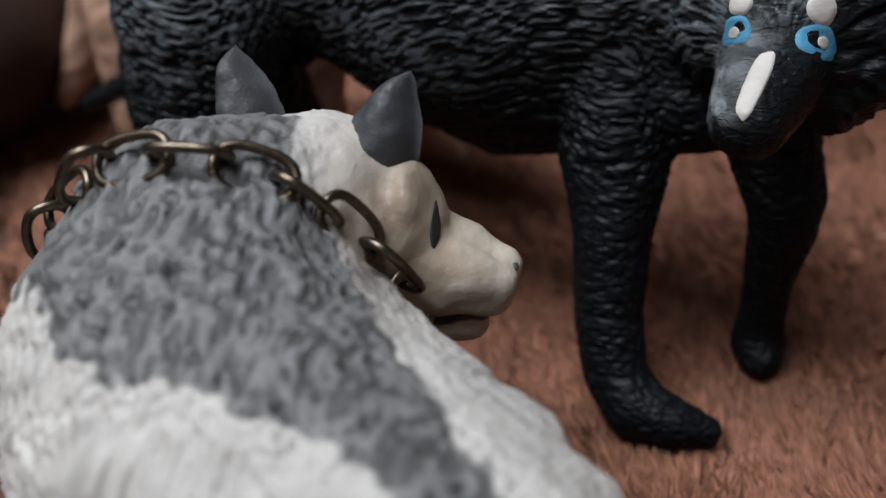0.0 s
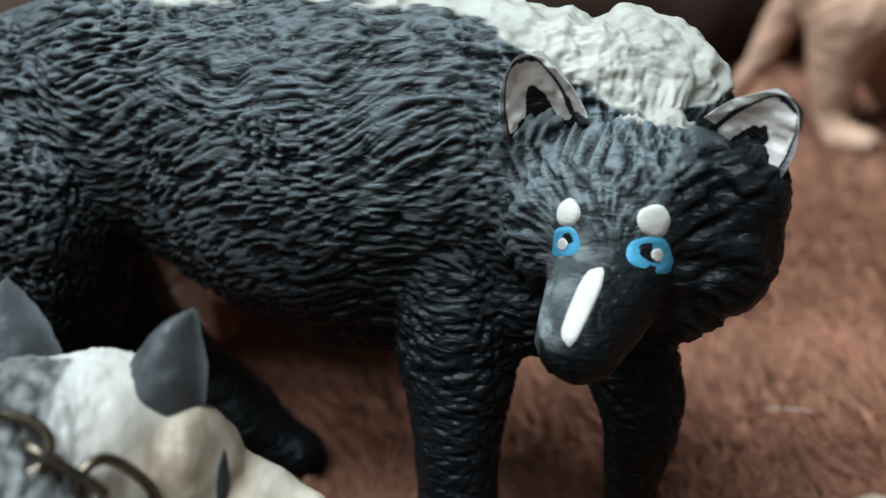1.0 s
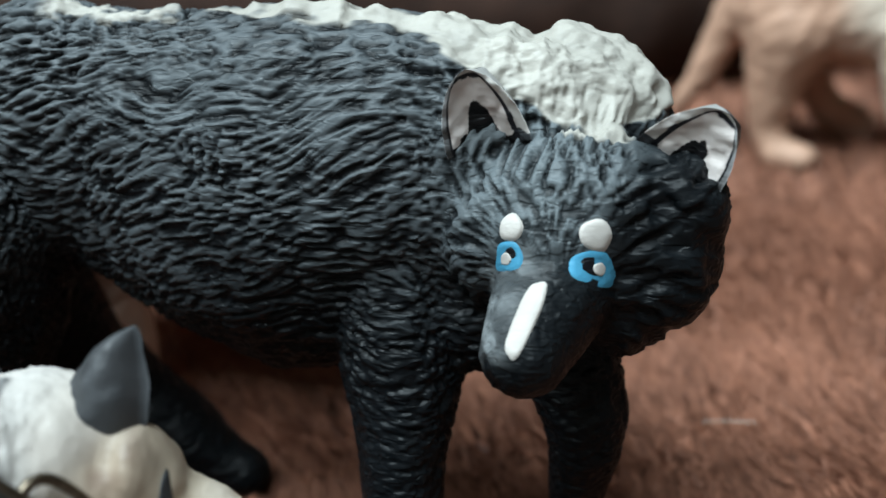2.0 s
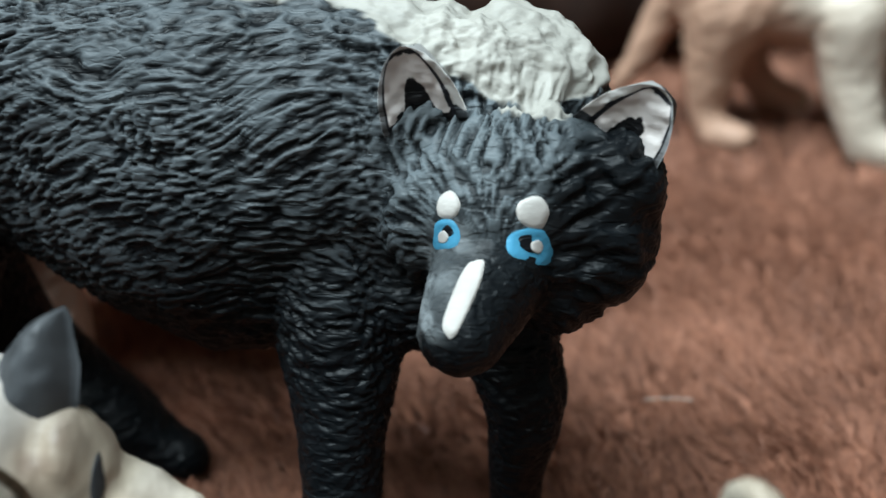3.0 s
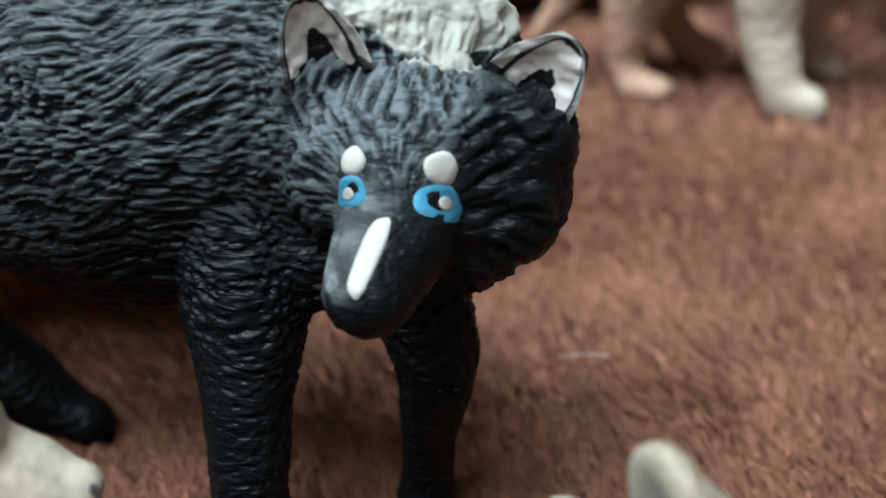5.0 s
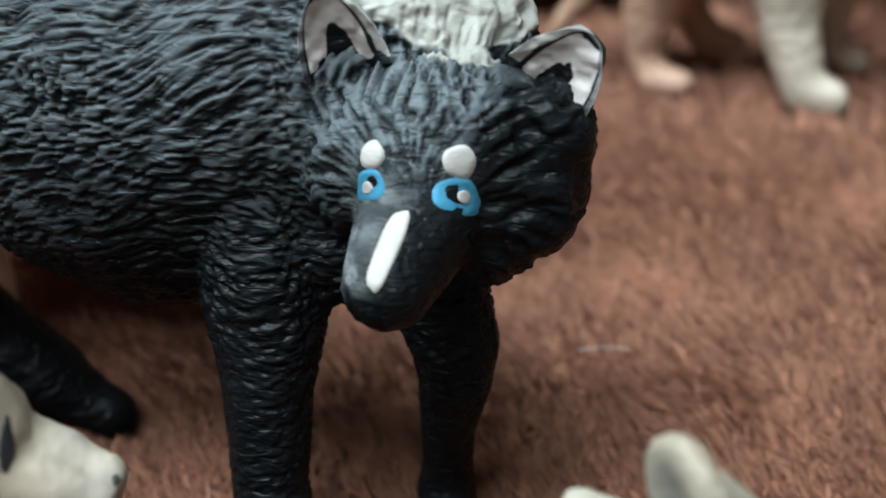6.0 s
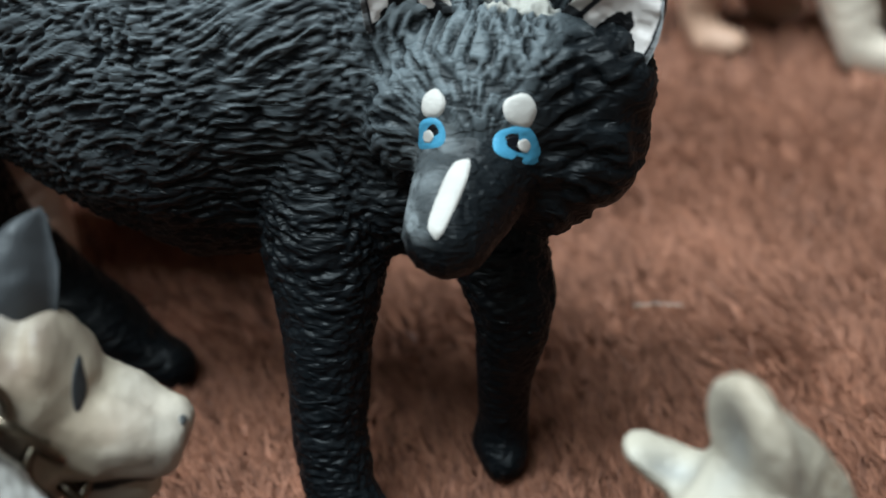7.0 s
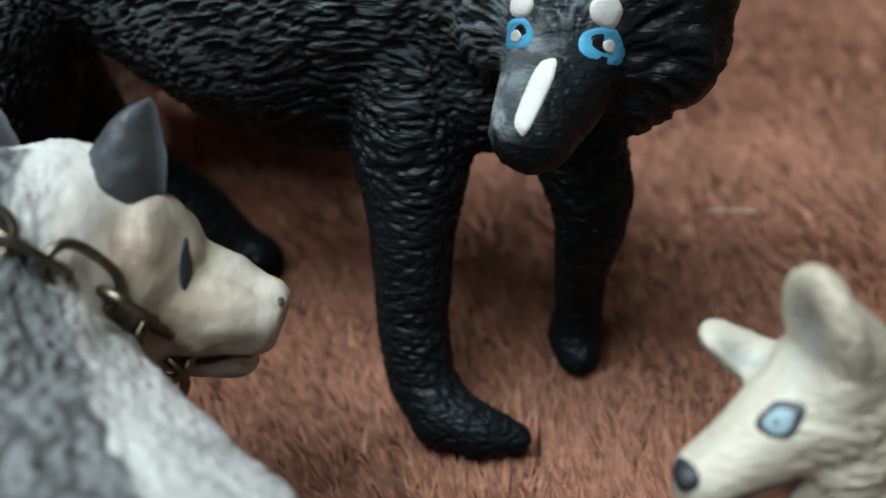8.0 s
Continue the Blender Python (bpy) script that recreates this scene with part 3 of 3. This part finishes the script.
    white = lerp(np.tile((0.56, 0.53, 0.50), (len(p), 1)), (0.30, 0.27, 0.25), 0.7 * stain * (1 - nub) + 0.15 * (1 - nub))
    face = lerp(np.tile((0.66, 0.60, 0.54), (len(p), 1)), (0.55, 0.455, 0.35), (0.5 + 0.5 * stain) * smooth01(x + 0.4 * (vnoise(p * 2.5 + 4) - 0.5), -4.25, -3.75))
    grey = lerp(np.tile((0.080, 0.078, 0.077), (len(p), 1)), (0.205, 0.202, 0.20), 0.85 * smooth01(fur, 0.4, 0.95))
    col = lerp(lerp(white, face, head), grey, saddle)
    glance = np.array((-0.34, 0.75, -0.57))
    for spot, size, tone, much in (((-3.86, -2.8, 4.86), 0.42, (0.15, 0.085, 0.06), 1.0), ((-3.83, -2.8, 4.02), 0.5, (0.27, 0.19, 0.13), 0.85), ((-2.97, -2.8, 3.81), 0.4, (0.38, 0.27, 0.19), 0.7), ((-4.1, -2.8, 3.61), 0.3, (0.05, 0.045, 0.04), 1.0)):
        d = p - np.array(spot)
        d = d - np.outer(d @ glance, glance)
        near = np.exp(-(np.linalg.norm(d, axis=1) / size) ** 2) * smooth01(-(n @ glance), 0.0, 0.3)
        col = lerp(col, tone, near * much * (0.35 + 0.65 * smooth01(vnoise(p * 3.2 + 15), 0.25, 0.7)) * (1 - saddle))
    cap = smooth01(-x + rim * 0.3, 4.55, 4.65) * smooth01(z, 4.7, 4.8) * head
    col = lerp(col, grey, cap)
    mouth = (1 - smooth01(np.abs(z - 3.27 + 0.1 * (x + 3.0) + 0.04 * np.sin(x * 9)), 0.055, 0.09)) * smooth01(x, -3.55, -3.45) * smooth01(-y, 2.55, 2.65) * (1 - smooth01(x, -2.6, -2.5))
    col = lerp(col, (0.02, 0.018, 0.018), mouth)
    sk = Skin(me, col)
    way = (-0.35, 0.75, -0.55)
    sk.dab((-3.24, -2.9, 4.5), way, (0.3, 0, 1), 0.075, 0.3, (0.03, 0.032, 0.035), 0.015, turn=8, power=1.6)
    sk.dab((-2.42, -2.5, 3.85), (-1, 0.1, -0.7), (0, 0, 1), 0.07, 0.05, (0.10, 0.10, 0.10), 0.01)

    def ear_paint(s, t, inside):
        v = vnoise(np.array([[s * 5, t * 4, 7.0]]))[0]
        g = 0.038 + 0.03 * v
        return (g, g * 1.06, g * 1.16)

    sk.ear((-4.02, -2.3, 4.75), (-3.66, -2.0, 5.85), (0.45, 0.85, 0.1), 0.54, 0.42, 0.2, ear_paint, (1.8, 0.85))
    sk.ear((-5.35, -2.15, 5.0), (-5.7, -1.9, 6.0), (0.25, 0.9, 0.1), 0.46, 0.42, 0.2, ear_paint, (1.6, 0.75))
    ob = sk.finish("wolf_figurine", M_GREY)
    tagged(ob, "white toy wolf with grey painted saddle and ears, wearing a chain", "figurine", group="toy animals")
    return sk


grey_skin = grey_wolf()


# chain round the grey wolf's neck
def chain_necklace():
    root = new("chain_necklace")
    centre, axis = Vector((-5.45, -3.45, 3.95)), Vector((0.1, -0.95, -0.27)).normalized()
    root.location = cm((centre.x, centre.y, 2.2))
    tagged(root, "dark bronze metal chain round the grey toy wolf's neck", "chain")
    upv = (Vector((0, 0, 1)) - axis * axis.z).normalized()
    side = axis.cross(upv).normalized()
    ring = []
    for k in range(360):
        a = 2 * math.pi * k / 360
        out = upv * math.cos(a) + side * math.sin(a)
        loc, nor, _, _ = grey_skin.tree.ray_cast(centre + out * 2.25, -out)
        far = (loc - centre).length if loc and nor.dot(out) > 0 else 1.7
        ring.append((centre + out * min(max(far, 1.5), 1.95), out))
    lengths = [0.0]
    for a, b in zip(ring, ring[1:] + ring[:1]):
        lengths.append(lengths[-1] + (b[0] - a[0]).length)
    count = 2 * round(lengths[-1] / 0.62 / 2)
    bm = bmesh.new()
    us, vs = 28, 10
    L, W, R = 0.30, 0.215, 0.056
    grid = []
    for i in range(us):
        a = 2 * math.pi * i / us
        cx, cy = math.cos(a) * W + (L - W + 0.12) * math.tanh(2.2 * math.cos(a)), math.sin(a) * W * 1.15
        t = Vector((-math.sin(a) * (W + 0.1), math.cos(a) * W * 1.15, 0)).normalized()
        nn = Vector((t.y, -t.x, 0))
        grid.append([bm.verts.new((Vector((cx, cy, 0)) + (nn * math.cos(2 * math.pi * j / vs) + Vector((0, 0, 1)) * math.sin(2 * math.pi * j / vs)) * R) * C) for j in range(vs)])
    for i in range(us):
        for j in range(vs):
            f = bm.faces.new((grid[i][j], grid[(i + 1) % us][j], grid[(i + 1) % us][(j + 1) % vs], grid[i][(j + 1) % vs]))
            f.smooth = True
    bmesh.ops.recalc_face_normals(bm, faces=bm.faces[:])
    me = bpy.data.meshes.new("link")
    bm.to_mesh(me)
    bm.free()
    me.materials.append(M_CHAIN)
    for k in range(count):
        s = lengths[-1] * k / count
        j = max(i for i in range(360) if lengths[i] <= s)
        loc, out = ring[j]
        tan = (ring[(j + 4) % 360][0] - ring[j - 4][0]).normalized()
        o = (out - tan * out.dot(tan)).normalized()
        b = tan.cross(o)
        roll = radians(28 if k % 2 else -58)
        e2 = b * math.cos(roll) + o * math.sin(roll)
        e3 = tan.cross(e2)
        m = Matrix((tan, e2, e3)).transposed().to_4x4()
        m.translation = (loc + o * (0.06 if k % 2 else 0.11)) * C
        link = new("link", me)
        link.parent = root
        link.matrix_parent_inverse = Matrix.Translation(root.location).inverted()
        link.matrix_basis = m
    return root


chain_necklace()


# ---------------------------------------------------------------- cream pup figurine
def pup():
    bm = bmesh.new()
    ball(bm, (1.15, -2.1, 3.98), (0.68, 0.68, 0.66))
    ball(bm, (1.35, -2.15, 3.6), (0.62, 0.62, 0.66))
    limb(bm, [(0.85, -2.32, 3.9, 0.52), (0.45, -2.58, 3.7, 0.4), (0.14, -2.79, 3.55, 0.33)])
    limb(bm, [(0.7, -2.5, 3.6, 0.3), (0.1, -2.85, 3.42, 0.25)])
    limb(bm, [(1.38, -2.42, 3.0, 0.44), (1.07, -2.6, 2.66, 0.24), (0.74, -2.8, 2.5, 0.1)])
    limb(bm, [(1.15, -2.25, 3.1, 0.3), (0.85, -2.42, 2.85, 0.2), (0.62, -2.58, 2.62, 0.12)])
    limb(bm, [(0.95, -2.2, 3.0, 0.26), (0.64, -2.3, 2.85, 0.2), (0.56, -2.38, 2.6, 0.16), (0.54, -2.42, 2.36, 0.11)])
    limb(bm, [(0.9, -2.4, 3.3, 0.28), (0.45, -2.6, 3.24, 0.16), (0.3, -2.7, 3.26, 0.13)])
    limb(bm, [(1.4, -2.0, 3.5, 0.68), (1.95, -2.0, 2.6, 0.92), (2.8, -1.9, 1.62, 1.05), (4.2, -1.75, 1.45, 1.05), (6.2, -1.6, 1.4, 1.1)])
    limb(bm, [(2.2, -2.6, 1.5, 0.7), (1.8, -3.0, 1.5, 0.5), (1.45, -3.2, 1.85, 0.38), (1.3, -3.22, 1.97, 0.34)])
    limb(bm, [(2.5, -1.2, 1.2, 0.5), (2.6, -1.0, 0.5, 0.36), (2.4, -1.0, 0.3, 0.33)])
    limb(bm, [(6.0, -2.4, 1.2, 0.9), (5.2, -2.9, 0.6, 0.55), (4.4, -3.0, 0.35, 0.38)])
    limb(bm, [(7.2, -1.5, 1.5, 0.6), (8.4, -1.2, 1.0, 0.55), (9.4, -1.0, 0.7, 0.3)])
    ball(bm, (0.98, -2.44, 3.25), (0.36, 0.26, 0.32))
    # ears
    ball(bm, (1.0, -2.18, 4.72), (0.24, 0.55, 0.8), (0, -14, 35))
    ball(bm, (1.34, -2.1, 4.2), (0.38, 0.42, 0.42))
    ball(bm, (1.22, -2.15, 4.5), (0.27, 0.42, 0.5), (0, -20, 35))
    ball(bm, (0.93, -2.2, 5.1), (0.2, 0.34, 0.42), (0, -14, 35))
    ball(bm, (1.15, -2.15, 4.35), (0.3, 0.44, 0.4), (0, -14, 28))
    ball(bm, (1.2, -2.4, 4.35), (0.3, 0.3, 0.38))
    limb(bm, [(1.02, -2.2, 5.0, 0.22), (1.3, -2.12, 4.55, 0.32), (1.5, -2.05, 4.1, 0.42)])
    ball(bm, (0.4, -1.68, 4.02), (0.2, 0.33, 0.52), (0, -58, 20))
    ball(bm, (0.22, -1.66, 4.12), (0.18, 0.28, 0.3), (0, -58, 20))
    ball(bm, (0.66, -1.75, 3.9), (0.26, 0.36, 0.42), (0, -58, 20))
    me = sculpt(bm, 0.055, 2, 1)
    p, n = coords(me), normals(me)
    x, y, z = p.T
    d_head = np.linalg.norm((p - np.array((1.0, -2.3, 3.8))) / np.array((1.15, 1.2, 1.3)), axis=1)
    face = 1 - smooth01(d_head, 0.85, 1.05)
    snout = 1 - smooth01(x, 0.6, 1.1)
    fur = strokes(p, (0.3, -0.65, -0.7), 0.05, 0.4, 4.0)
    cheek = strokes(p, (1, 0.1, 0.05), 0.045, 0.36, 8.0)
    fur, cheek = 0.65 * fur + 0.35 * smooth01(fur, 0.12, 0.78), 0.65 * cheek + 0.35 * smooth01(cheek, 0.12, 0.78)
    h = fur * (1 - face) + cheek * face
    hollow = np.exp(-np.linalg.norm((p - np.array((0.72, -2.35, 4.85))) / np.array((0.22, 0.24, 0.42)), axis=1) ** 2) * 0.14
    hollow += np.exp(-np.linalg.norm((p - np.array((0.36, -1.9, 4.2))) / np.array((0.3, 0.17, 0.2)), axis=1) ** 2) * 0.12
    p = p - n * hollow[:, None]
    p = p + n * (0.085 * (h - 0.5) * (1 - 0.85 * snout) * (1 - 0.2 * face) * smooth01(np.linalg.norm(p - np.array((0.9, -2.7, 2.68)), axis=1), 0.3, 0.75) * (1 - 0.6 * smooth01(z, 4.15, 4.5)) * smooth01(np.linalg.norm(p - np.array((1.38, -3.2, 1.9)), axis=1), 0.45, 0.9) * (1 - 0.4 * face) + 0.05 * (vnoise(p * 1.5) - 0.5))[:, None]
    put_coords(me, p)
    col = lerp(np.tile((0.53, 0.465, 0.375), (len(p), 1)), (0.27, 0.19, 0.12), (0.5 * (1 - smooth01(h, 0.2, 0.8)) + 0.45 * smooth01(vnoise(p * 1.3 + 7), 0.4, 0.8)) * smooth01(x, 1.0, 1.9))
    coat = lerp(np.tile((0.22, 0.22, 0.205), (len(p), 1)), (0.45, 0.465, 0.45), smooth01(fur, 0.25, 0.75))
    back = smooth01(x + 0.55 * (3.4 - z) + (vnoise(p * 2.0) - 0.5) * 0.5, 1.9, 2.4) * smooth01(z, 0.6, 1.4)
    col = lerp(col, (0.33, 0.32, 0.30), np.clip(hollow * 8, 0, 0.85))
    tips = smooth01(z + 0.3 * (vnoise(p * 3) - 0.5), 4.9, 5.5) * (1 - np.clip(hollow * 8, 0, 1))
    col = lerp(col, (0.40, 0.29, 0.20), 0.55 * tips)
    paw = 1 - smooth01(np.linalg.norm(p - np.array((1.38, -3.2, 1.9)), axis=1), 0.7, 0.95)
    col = lerp(col, coat, back * (1 - paw))
    # the open mouth: red inside, dark lips
    dx, dw = x - 0.93, z + y - 0.82
    gape = np.minimum(dx * 0.6 - dw, dw - dx * 2.6)
    front_side = smooth01(-y, 1.9, 2.0) * smooth01(z, 2.1, 2.2)
    inside = smooth01(gape, 0.0, 0.03) * front_side
    lips = smooth01(gape, -0.075, -0.05) * smooth01(-dx, -0.1, -0.06) * smooth01(dx, -0.9, -0.8) * front_side
    flesh = lerp(np.tile((0.16, 0.055, 0.035), (len(p), 1)), (0.55, 0.24, 0.15), smooth01(vnoise(p * 5 + 3), 0.4, 0.7))
    col = lerp(col, (0.05, 0.032, 0.03), lips)
    col = col * (1 - inside[:, None]) + flesh * inside[:, None]
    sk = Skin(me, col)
    way, up = (0.25, 0.85, -0.45), (0, 0, 1)
    sk.dab((0.70, -2.6, 4.15), way, up, 0.25, 0.18, (0.03, 0.03, 0.035), 0.01, turn=35, power=1.45)
    sk.dab((0.69, -2.6, 4.14), way, up, 0.16, 0.125, (0.25, 0.34, 0.38), 0.01, lift=0.015, turn=35, power=1.7)
    sk.dab((0.67, -2.6, 4.13), way, up, 0.035, 0.035, (0.1, 0.13, 0.15), 0.005, lift=0.03)
    sk.dab((-0.1, -2.95, 3.68), (0.6, 0.75, -0.3), up, 0.19, 0.13, (0.02, 0.02, 0.025), 0.05)
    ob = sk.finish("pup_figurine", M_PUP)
    ob.location = cm((1.7, -1.25, 0))
    return tagged(ob, "cream and pale grey toy wolf pup with an open mouth", "figurine", group="toy animals")


pup()


# ---------------------------------------------------------------- pale figurines behind
def pale_wolf(origin, size, tint, label, stoop=0.0):
    """A short-legged toy wolf that walks towards +x; stoop lowers its head."""
    bm = bmesh.new()
    limb(bm, [(-1.6, 1.1, 3.55, 1.3), (-0.2, 1.1, 3.35, 1.28), (1.4, 1.0, 3.35, 1.3), (2.1, 0.8, 3.7, 1.35)])
    limb(bm, [(2.2, 0.8, 4.0, 1.2), (3.0, 0.6, 4.9 - stoop, 1.0), (3.6, 0.4, 5.5 - 1.6 * stoop, 0.9)])
    ball(bm, (3.8, 0.4, 5.6 - 1.7 * stoop), (0.95, 0.85, 0.85))
    limb(bm, [(4.2, 0.3, 5.4 - 1.7 * stoop, 0.5), (5.0, 0.2, 5.1 - 1.8 * stoop, 0.33)])
    # forelegs, hind legs, tail
    limb(bm, [(1.1, 0.25, 3.1, 0.9), (1.2, 0.0, 1.8, 0.68), (1.5, -0.35, 0.75, 0.54), (1.65, -0.5, 0.42, 0.5), (2.15, -0.65, 0.33, 0.44)])
    limb(bm, [(2.2, 1.6, 3.0, 0.75), (2.45, 1.6, 1.5, 0.46), (2.55, 1.6, 0.5, 0.4), (3.1, 1.5, 0.32, 0.33)])
    limb(bm, [(-1.5, 0.6, 3.1, 1.05), (-1.75, 0.4, 1.8, 0.66), (-1.85, 0.3, 0.85, 0.44), (-1.6, 0.05, 0.4, 0.42), (-1.05, -0.1, 0.33, 0.38)])
    limb(bm, [(-1.2, 1.9, 2.5, 0.85), (-0.8, 2.0, 1.3, 0.5), (-0.3, 2.0, 0.65, 0.42), (0.35, 1.9, 0.45, 0.40)])
    limb(bm, [(-2.5, 1.2, 3.8, 0.5), (-2.95, 1.3, 2.6, 0.42), (-3.4, 1.3, 1.6, 0.33), (-3.85, 1.3, 0.95, 0.18)])
    me = sculpt(bm, 0.1, 5, 1)
    p, n = coords(me), normals(me)
    fur = strokes(p, (-1, 0, -0.6), 0.18, 0.6, 6.0)
    # toes
    toes = np.sin(p[:, 1] * 15 + p[:, 0] * 4) * (1 - smooth01(p[:, 2], 0.35, 0.7))
    p = p + n * (0.04 * (fur - 0.5) * smooth01(p[:, 2], 0.6, 1.4) + 0.08 * (vnoise(p) - 0.5) + 0.03 * toes)[:, None]
    put_coords(me, p)
    x, y, z = p.T
    col = lerp(np.tile(tint[0], (len(p), 1)), tint[1], np.maximum(smooth01(-x + 1.2 * (vnoise(p * 0.8) - 0.5), -0.9, 0.9), smooth01(y + 0.4 * (vnoise(p) - 0.5), 1.0, 1.5)))
    col = lerp(col, tint[0], 0.7 * (1 - smooth01(z, 0.2, 1.1)) * smooth01(x, 0.0, 0.8))
    sk = Skin(me, col)
    hz = -1.7 * stoop
    for yy in (0.0, 0.8):
        sk.ear((3.7, yy, 6.1 + hz), (3.6, yy, 7.0 + hz), (1, 0, 0.1), 0.4, 0.2, 0.15, lambda s, t, inside: tint[1])
        sk.dab((4.45, yy, 5.75 + hz), (-0.8, 0.4 if yy < 0.4 else -0.4, 0), (0, 0, 1), 0.12, 0.08, (0.03, 0.03, 0.03), 0.03)
    sk.dab((5.3, 0.2, 5.15 - 1.8 * stoop), (-1, 0, 0), (0, 0, 1), 0.15, 0.12, (0.03, 0.03, 0.03), 0.04)
    ob = sk.finish("wolf_figurine", M_PALE)
    ob.matrix_world = pose(origin[0] * C, origin[1] * C, 0) @ Matrix.Scale(size, 4)
    return tagged(ob, label, "figurine", group="toy animals")


pale_wolf((5.3, 14.9), 1.0, ((0.72, 0.60, 0.49), (0.62, 0.37, 0.26)), "pale cream and tan toy wolf walking on the rug")
pale_wolf((-9.1, 4.7), 1.13, ((0.62, 0.39, 0.29), (0.60, 0.36, 0.26)), "pinkish beige toy wolf standing behind the black one", 1.5)


# ---------------------------------------------------------------- small things
def toy_plant():
    root = new("toy_plant")
    root.location = cm((11.7, 20.5, 0))
    tagged(root, "dark green plastic toy plant with drooping leaves on the rug", "toy plant")

    def part(name, bm, material, label=""):
        me = bpy.data.meshes.new(name)
        bm.to_mesh(me)
        bm.free()
        me.materials.append(material)
        ob = new(name, me)
        ob.parent = root
        return tagged(ob, label) if label else ob

    bm = bmesh.new()
    bmesh.ops.create_cone(bm, cap_ends=True, segments=14, radius1=0.009, radius2=0.004, depth=0.05, matrix=Matrix.Translation((0, 0, 0.025)))
    part("stem", bm, M_LEAF)
    for k in range(11):
        a = 2 * math.pi * k / 11 + 0.2
        bm = bmesh.new()
        rows = []
        for i in range(9):
            s = i / 8
            r = 0.004 + 0.034 * s
            zz = 0.045 + 0.03 * math.sin(math.pi * s * 0.9) - 0.045 * s * s
            w = 0.006 * math.sin(math.pi * min(1, s * 0.9 + 0.1)) + 0.0004
            rows.append([bm.verts.new((math.cos(a) * r - math.sin(a) * w * t, math.sin(a) * r + math.cos(a) * w * t, zz + u - 0.002 * abs(t))) for t, u in ((-1, 0), (0, 0.0012), (1, 0), (0, -0.0008))])
        for q0, q1 in zip(rows, rows[1:]):
            for j in range(4):
                f = bm.faces.new((q0[j], q0[(j + 1) % 4], q1[(j + 1) % 4], q1[j]))
                f.smooth = True
        bm.faces.new(rows[0][::-1])
        bm.faces.new(rows[-1])
        bmesh.ops.recalc_face_normals(bm, faces=bm.faces[:])
        part("leaf", bm, M_LEAF)
    return root


toy_plant()


def backdrop_roll():
    """A rolled dark edge added round the rug's far side for the dim background."""
    line = [(60, 25.0), (30, 26.0), (14, 27.0), (5, 23.0), (-2, 20.8), (-8, 20.0), (-14.5, 16.0), (-16.0, 8.0), (-17.0, 0.0), (-22, -14)]
    pts, us, vs = [], 160, 20
    for i in range(us):
        f = i / (us - 1) * (len(line) - 1)
        k = min(int(f), len(line) - 2)
        q = Vector(line[k]).lerp(Vector(line[k + 1]), f - k)
        for j in range(vs):
            a = 2 * math.pi * j / vs
            pts.append((q.x, q.y, math.cos(a), math.sin(a)))
    g = np.array(pts)
    xy = g[:, :2].reshape(us, vs, 2)
    for _ in range(6):
        xy[1:-1] = (xy[:-2] + 2 * xy[1:-1] + xy[2:]) / 4
    tan = np.gradient(xy, axis=0)
    tan /= np.linalg.norm(tan, axis=2, keepdims=True)
    out = np.stack([tan[..., 1], -tan[..., 0]], -1)
    ca, sa = g[:, 2].reshape(us, vs), g[:, 3].reshape(us, vs)
    p = np.concatenate([xy + out * (ca * 2.6)[..., None], (2.3 + sa * 2.6)[..., None]], -1).reshape(-1, 3)
    d = np.concatenate([out * ca[..., None], sa[..., None]], -1).reshape(-1, 3)
    p = p + d * (0.9 * (vnoise(p * 0.35) - 0.5) + 0.35 * (vnoise(p * 1.1 + 4) - 0.5))[:, None]
    i = np.arange(us * vs).reshape(us, vs)
    f = np.stack([i[:-1], np.roll(i[:-1], -1, 1), np.roll(i[1:], -1, 1), i[1:]], -1).reshape(-1, 4)
    me = bpy.data.meshes.new("backdrop_roll")
    me.from_pydata((p * C).tolist(), [], f.tolist() + [i[0].tolist(), i[-1][::-1].tolist()])
    me.polygons.foreach_set("use_smooth", np.ones(len(me.polygons), bool))
    me.materials.append(M_BACKDROP)
    return tagged(new("backdrop_roll", me), "dark brown soft roll added along the rug for the dim background", "blanket")


# Added dark form standing in for the shaded distance beyond the rug
backdrop_roll()


def loose_hair(a, b, sag):
    cu = bpy.data.curves.new("loose_hair", "CURVE")
    cu.dimensions, cu.bevel_depth, cu.bevel_resolution = "3D", 0.008 * C, 2
    sp = cu.splines.new("POLY")
    sp.points.add(12)
    for k in range(13):
        s = k / 12
        q = [a[j] + (b[j] - a[j]) * s for j in range(3)]
        q[1] += sag * math.sin(math.pi * s)
        sp.points[k].co = (*cm(q), 1)
    cu.materials.append(M_HAIR)
    return tagged(new("loose_hair", cu), "single pale hair lying on the brown rug", "hair")


loose_hair((2.0, 4.60, 0.33), (2.78, 4.68, 0.33), 0.05)
loose_hair((3.45, 2.14, 0.36), (3.8, 2.03, 0.36), 0.08)
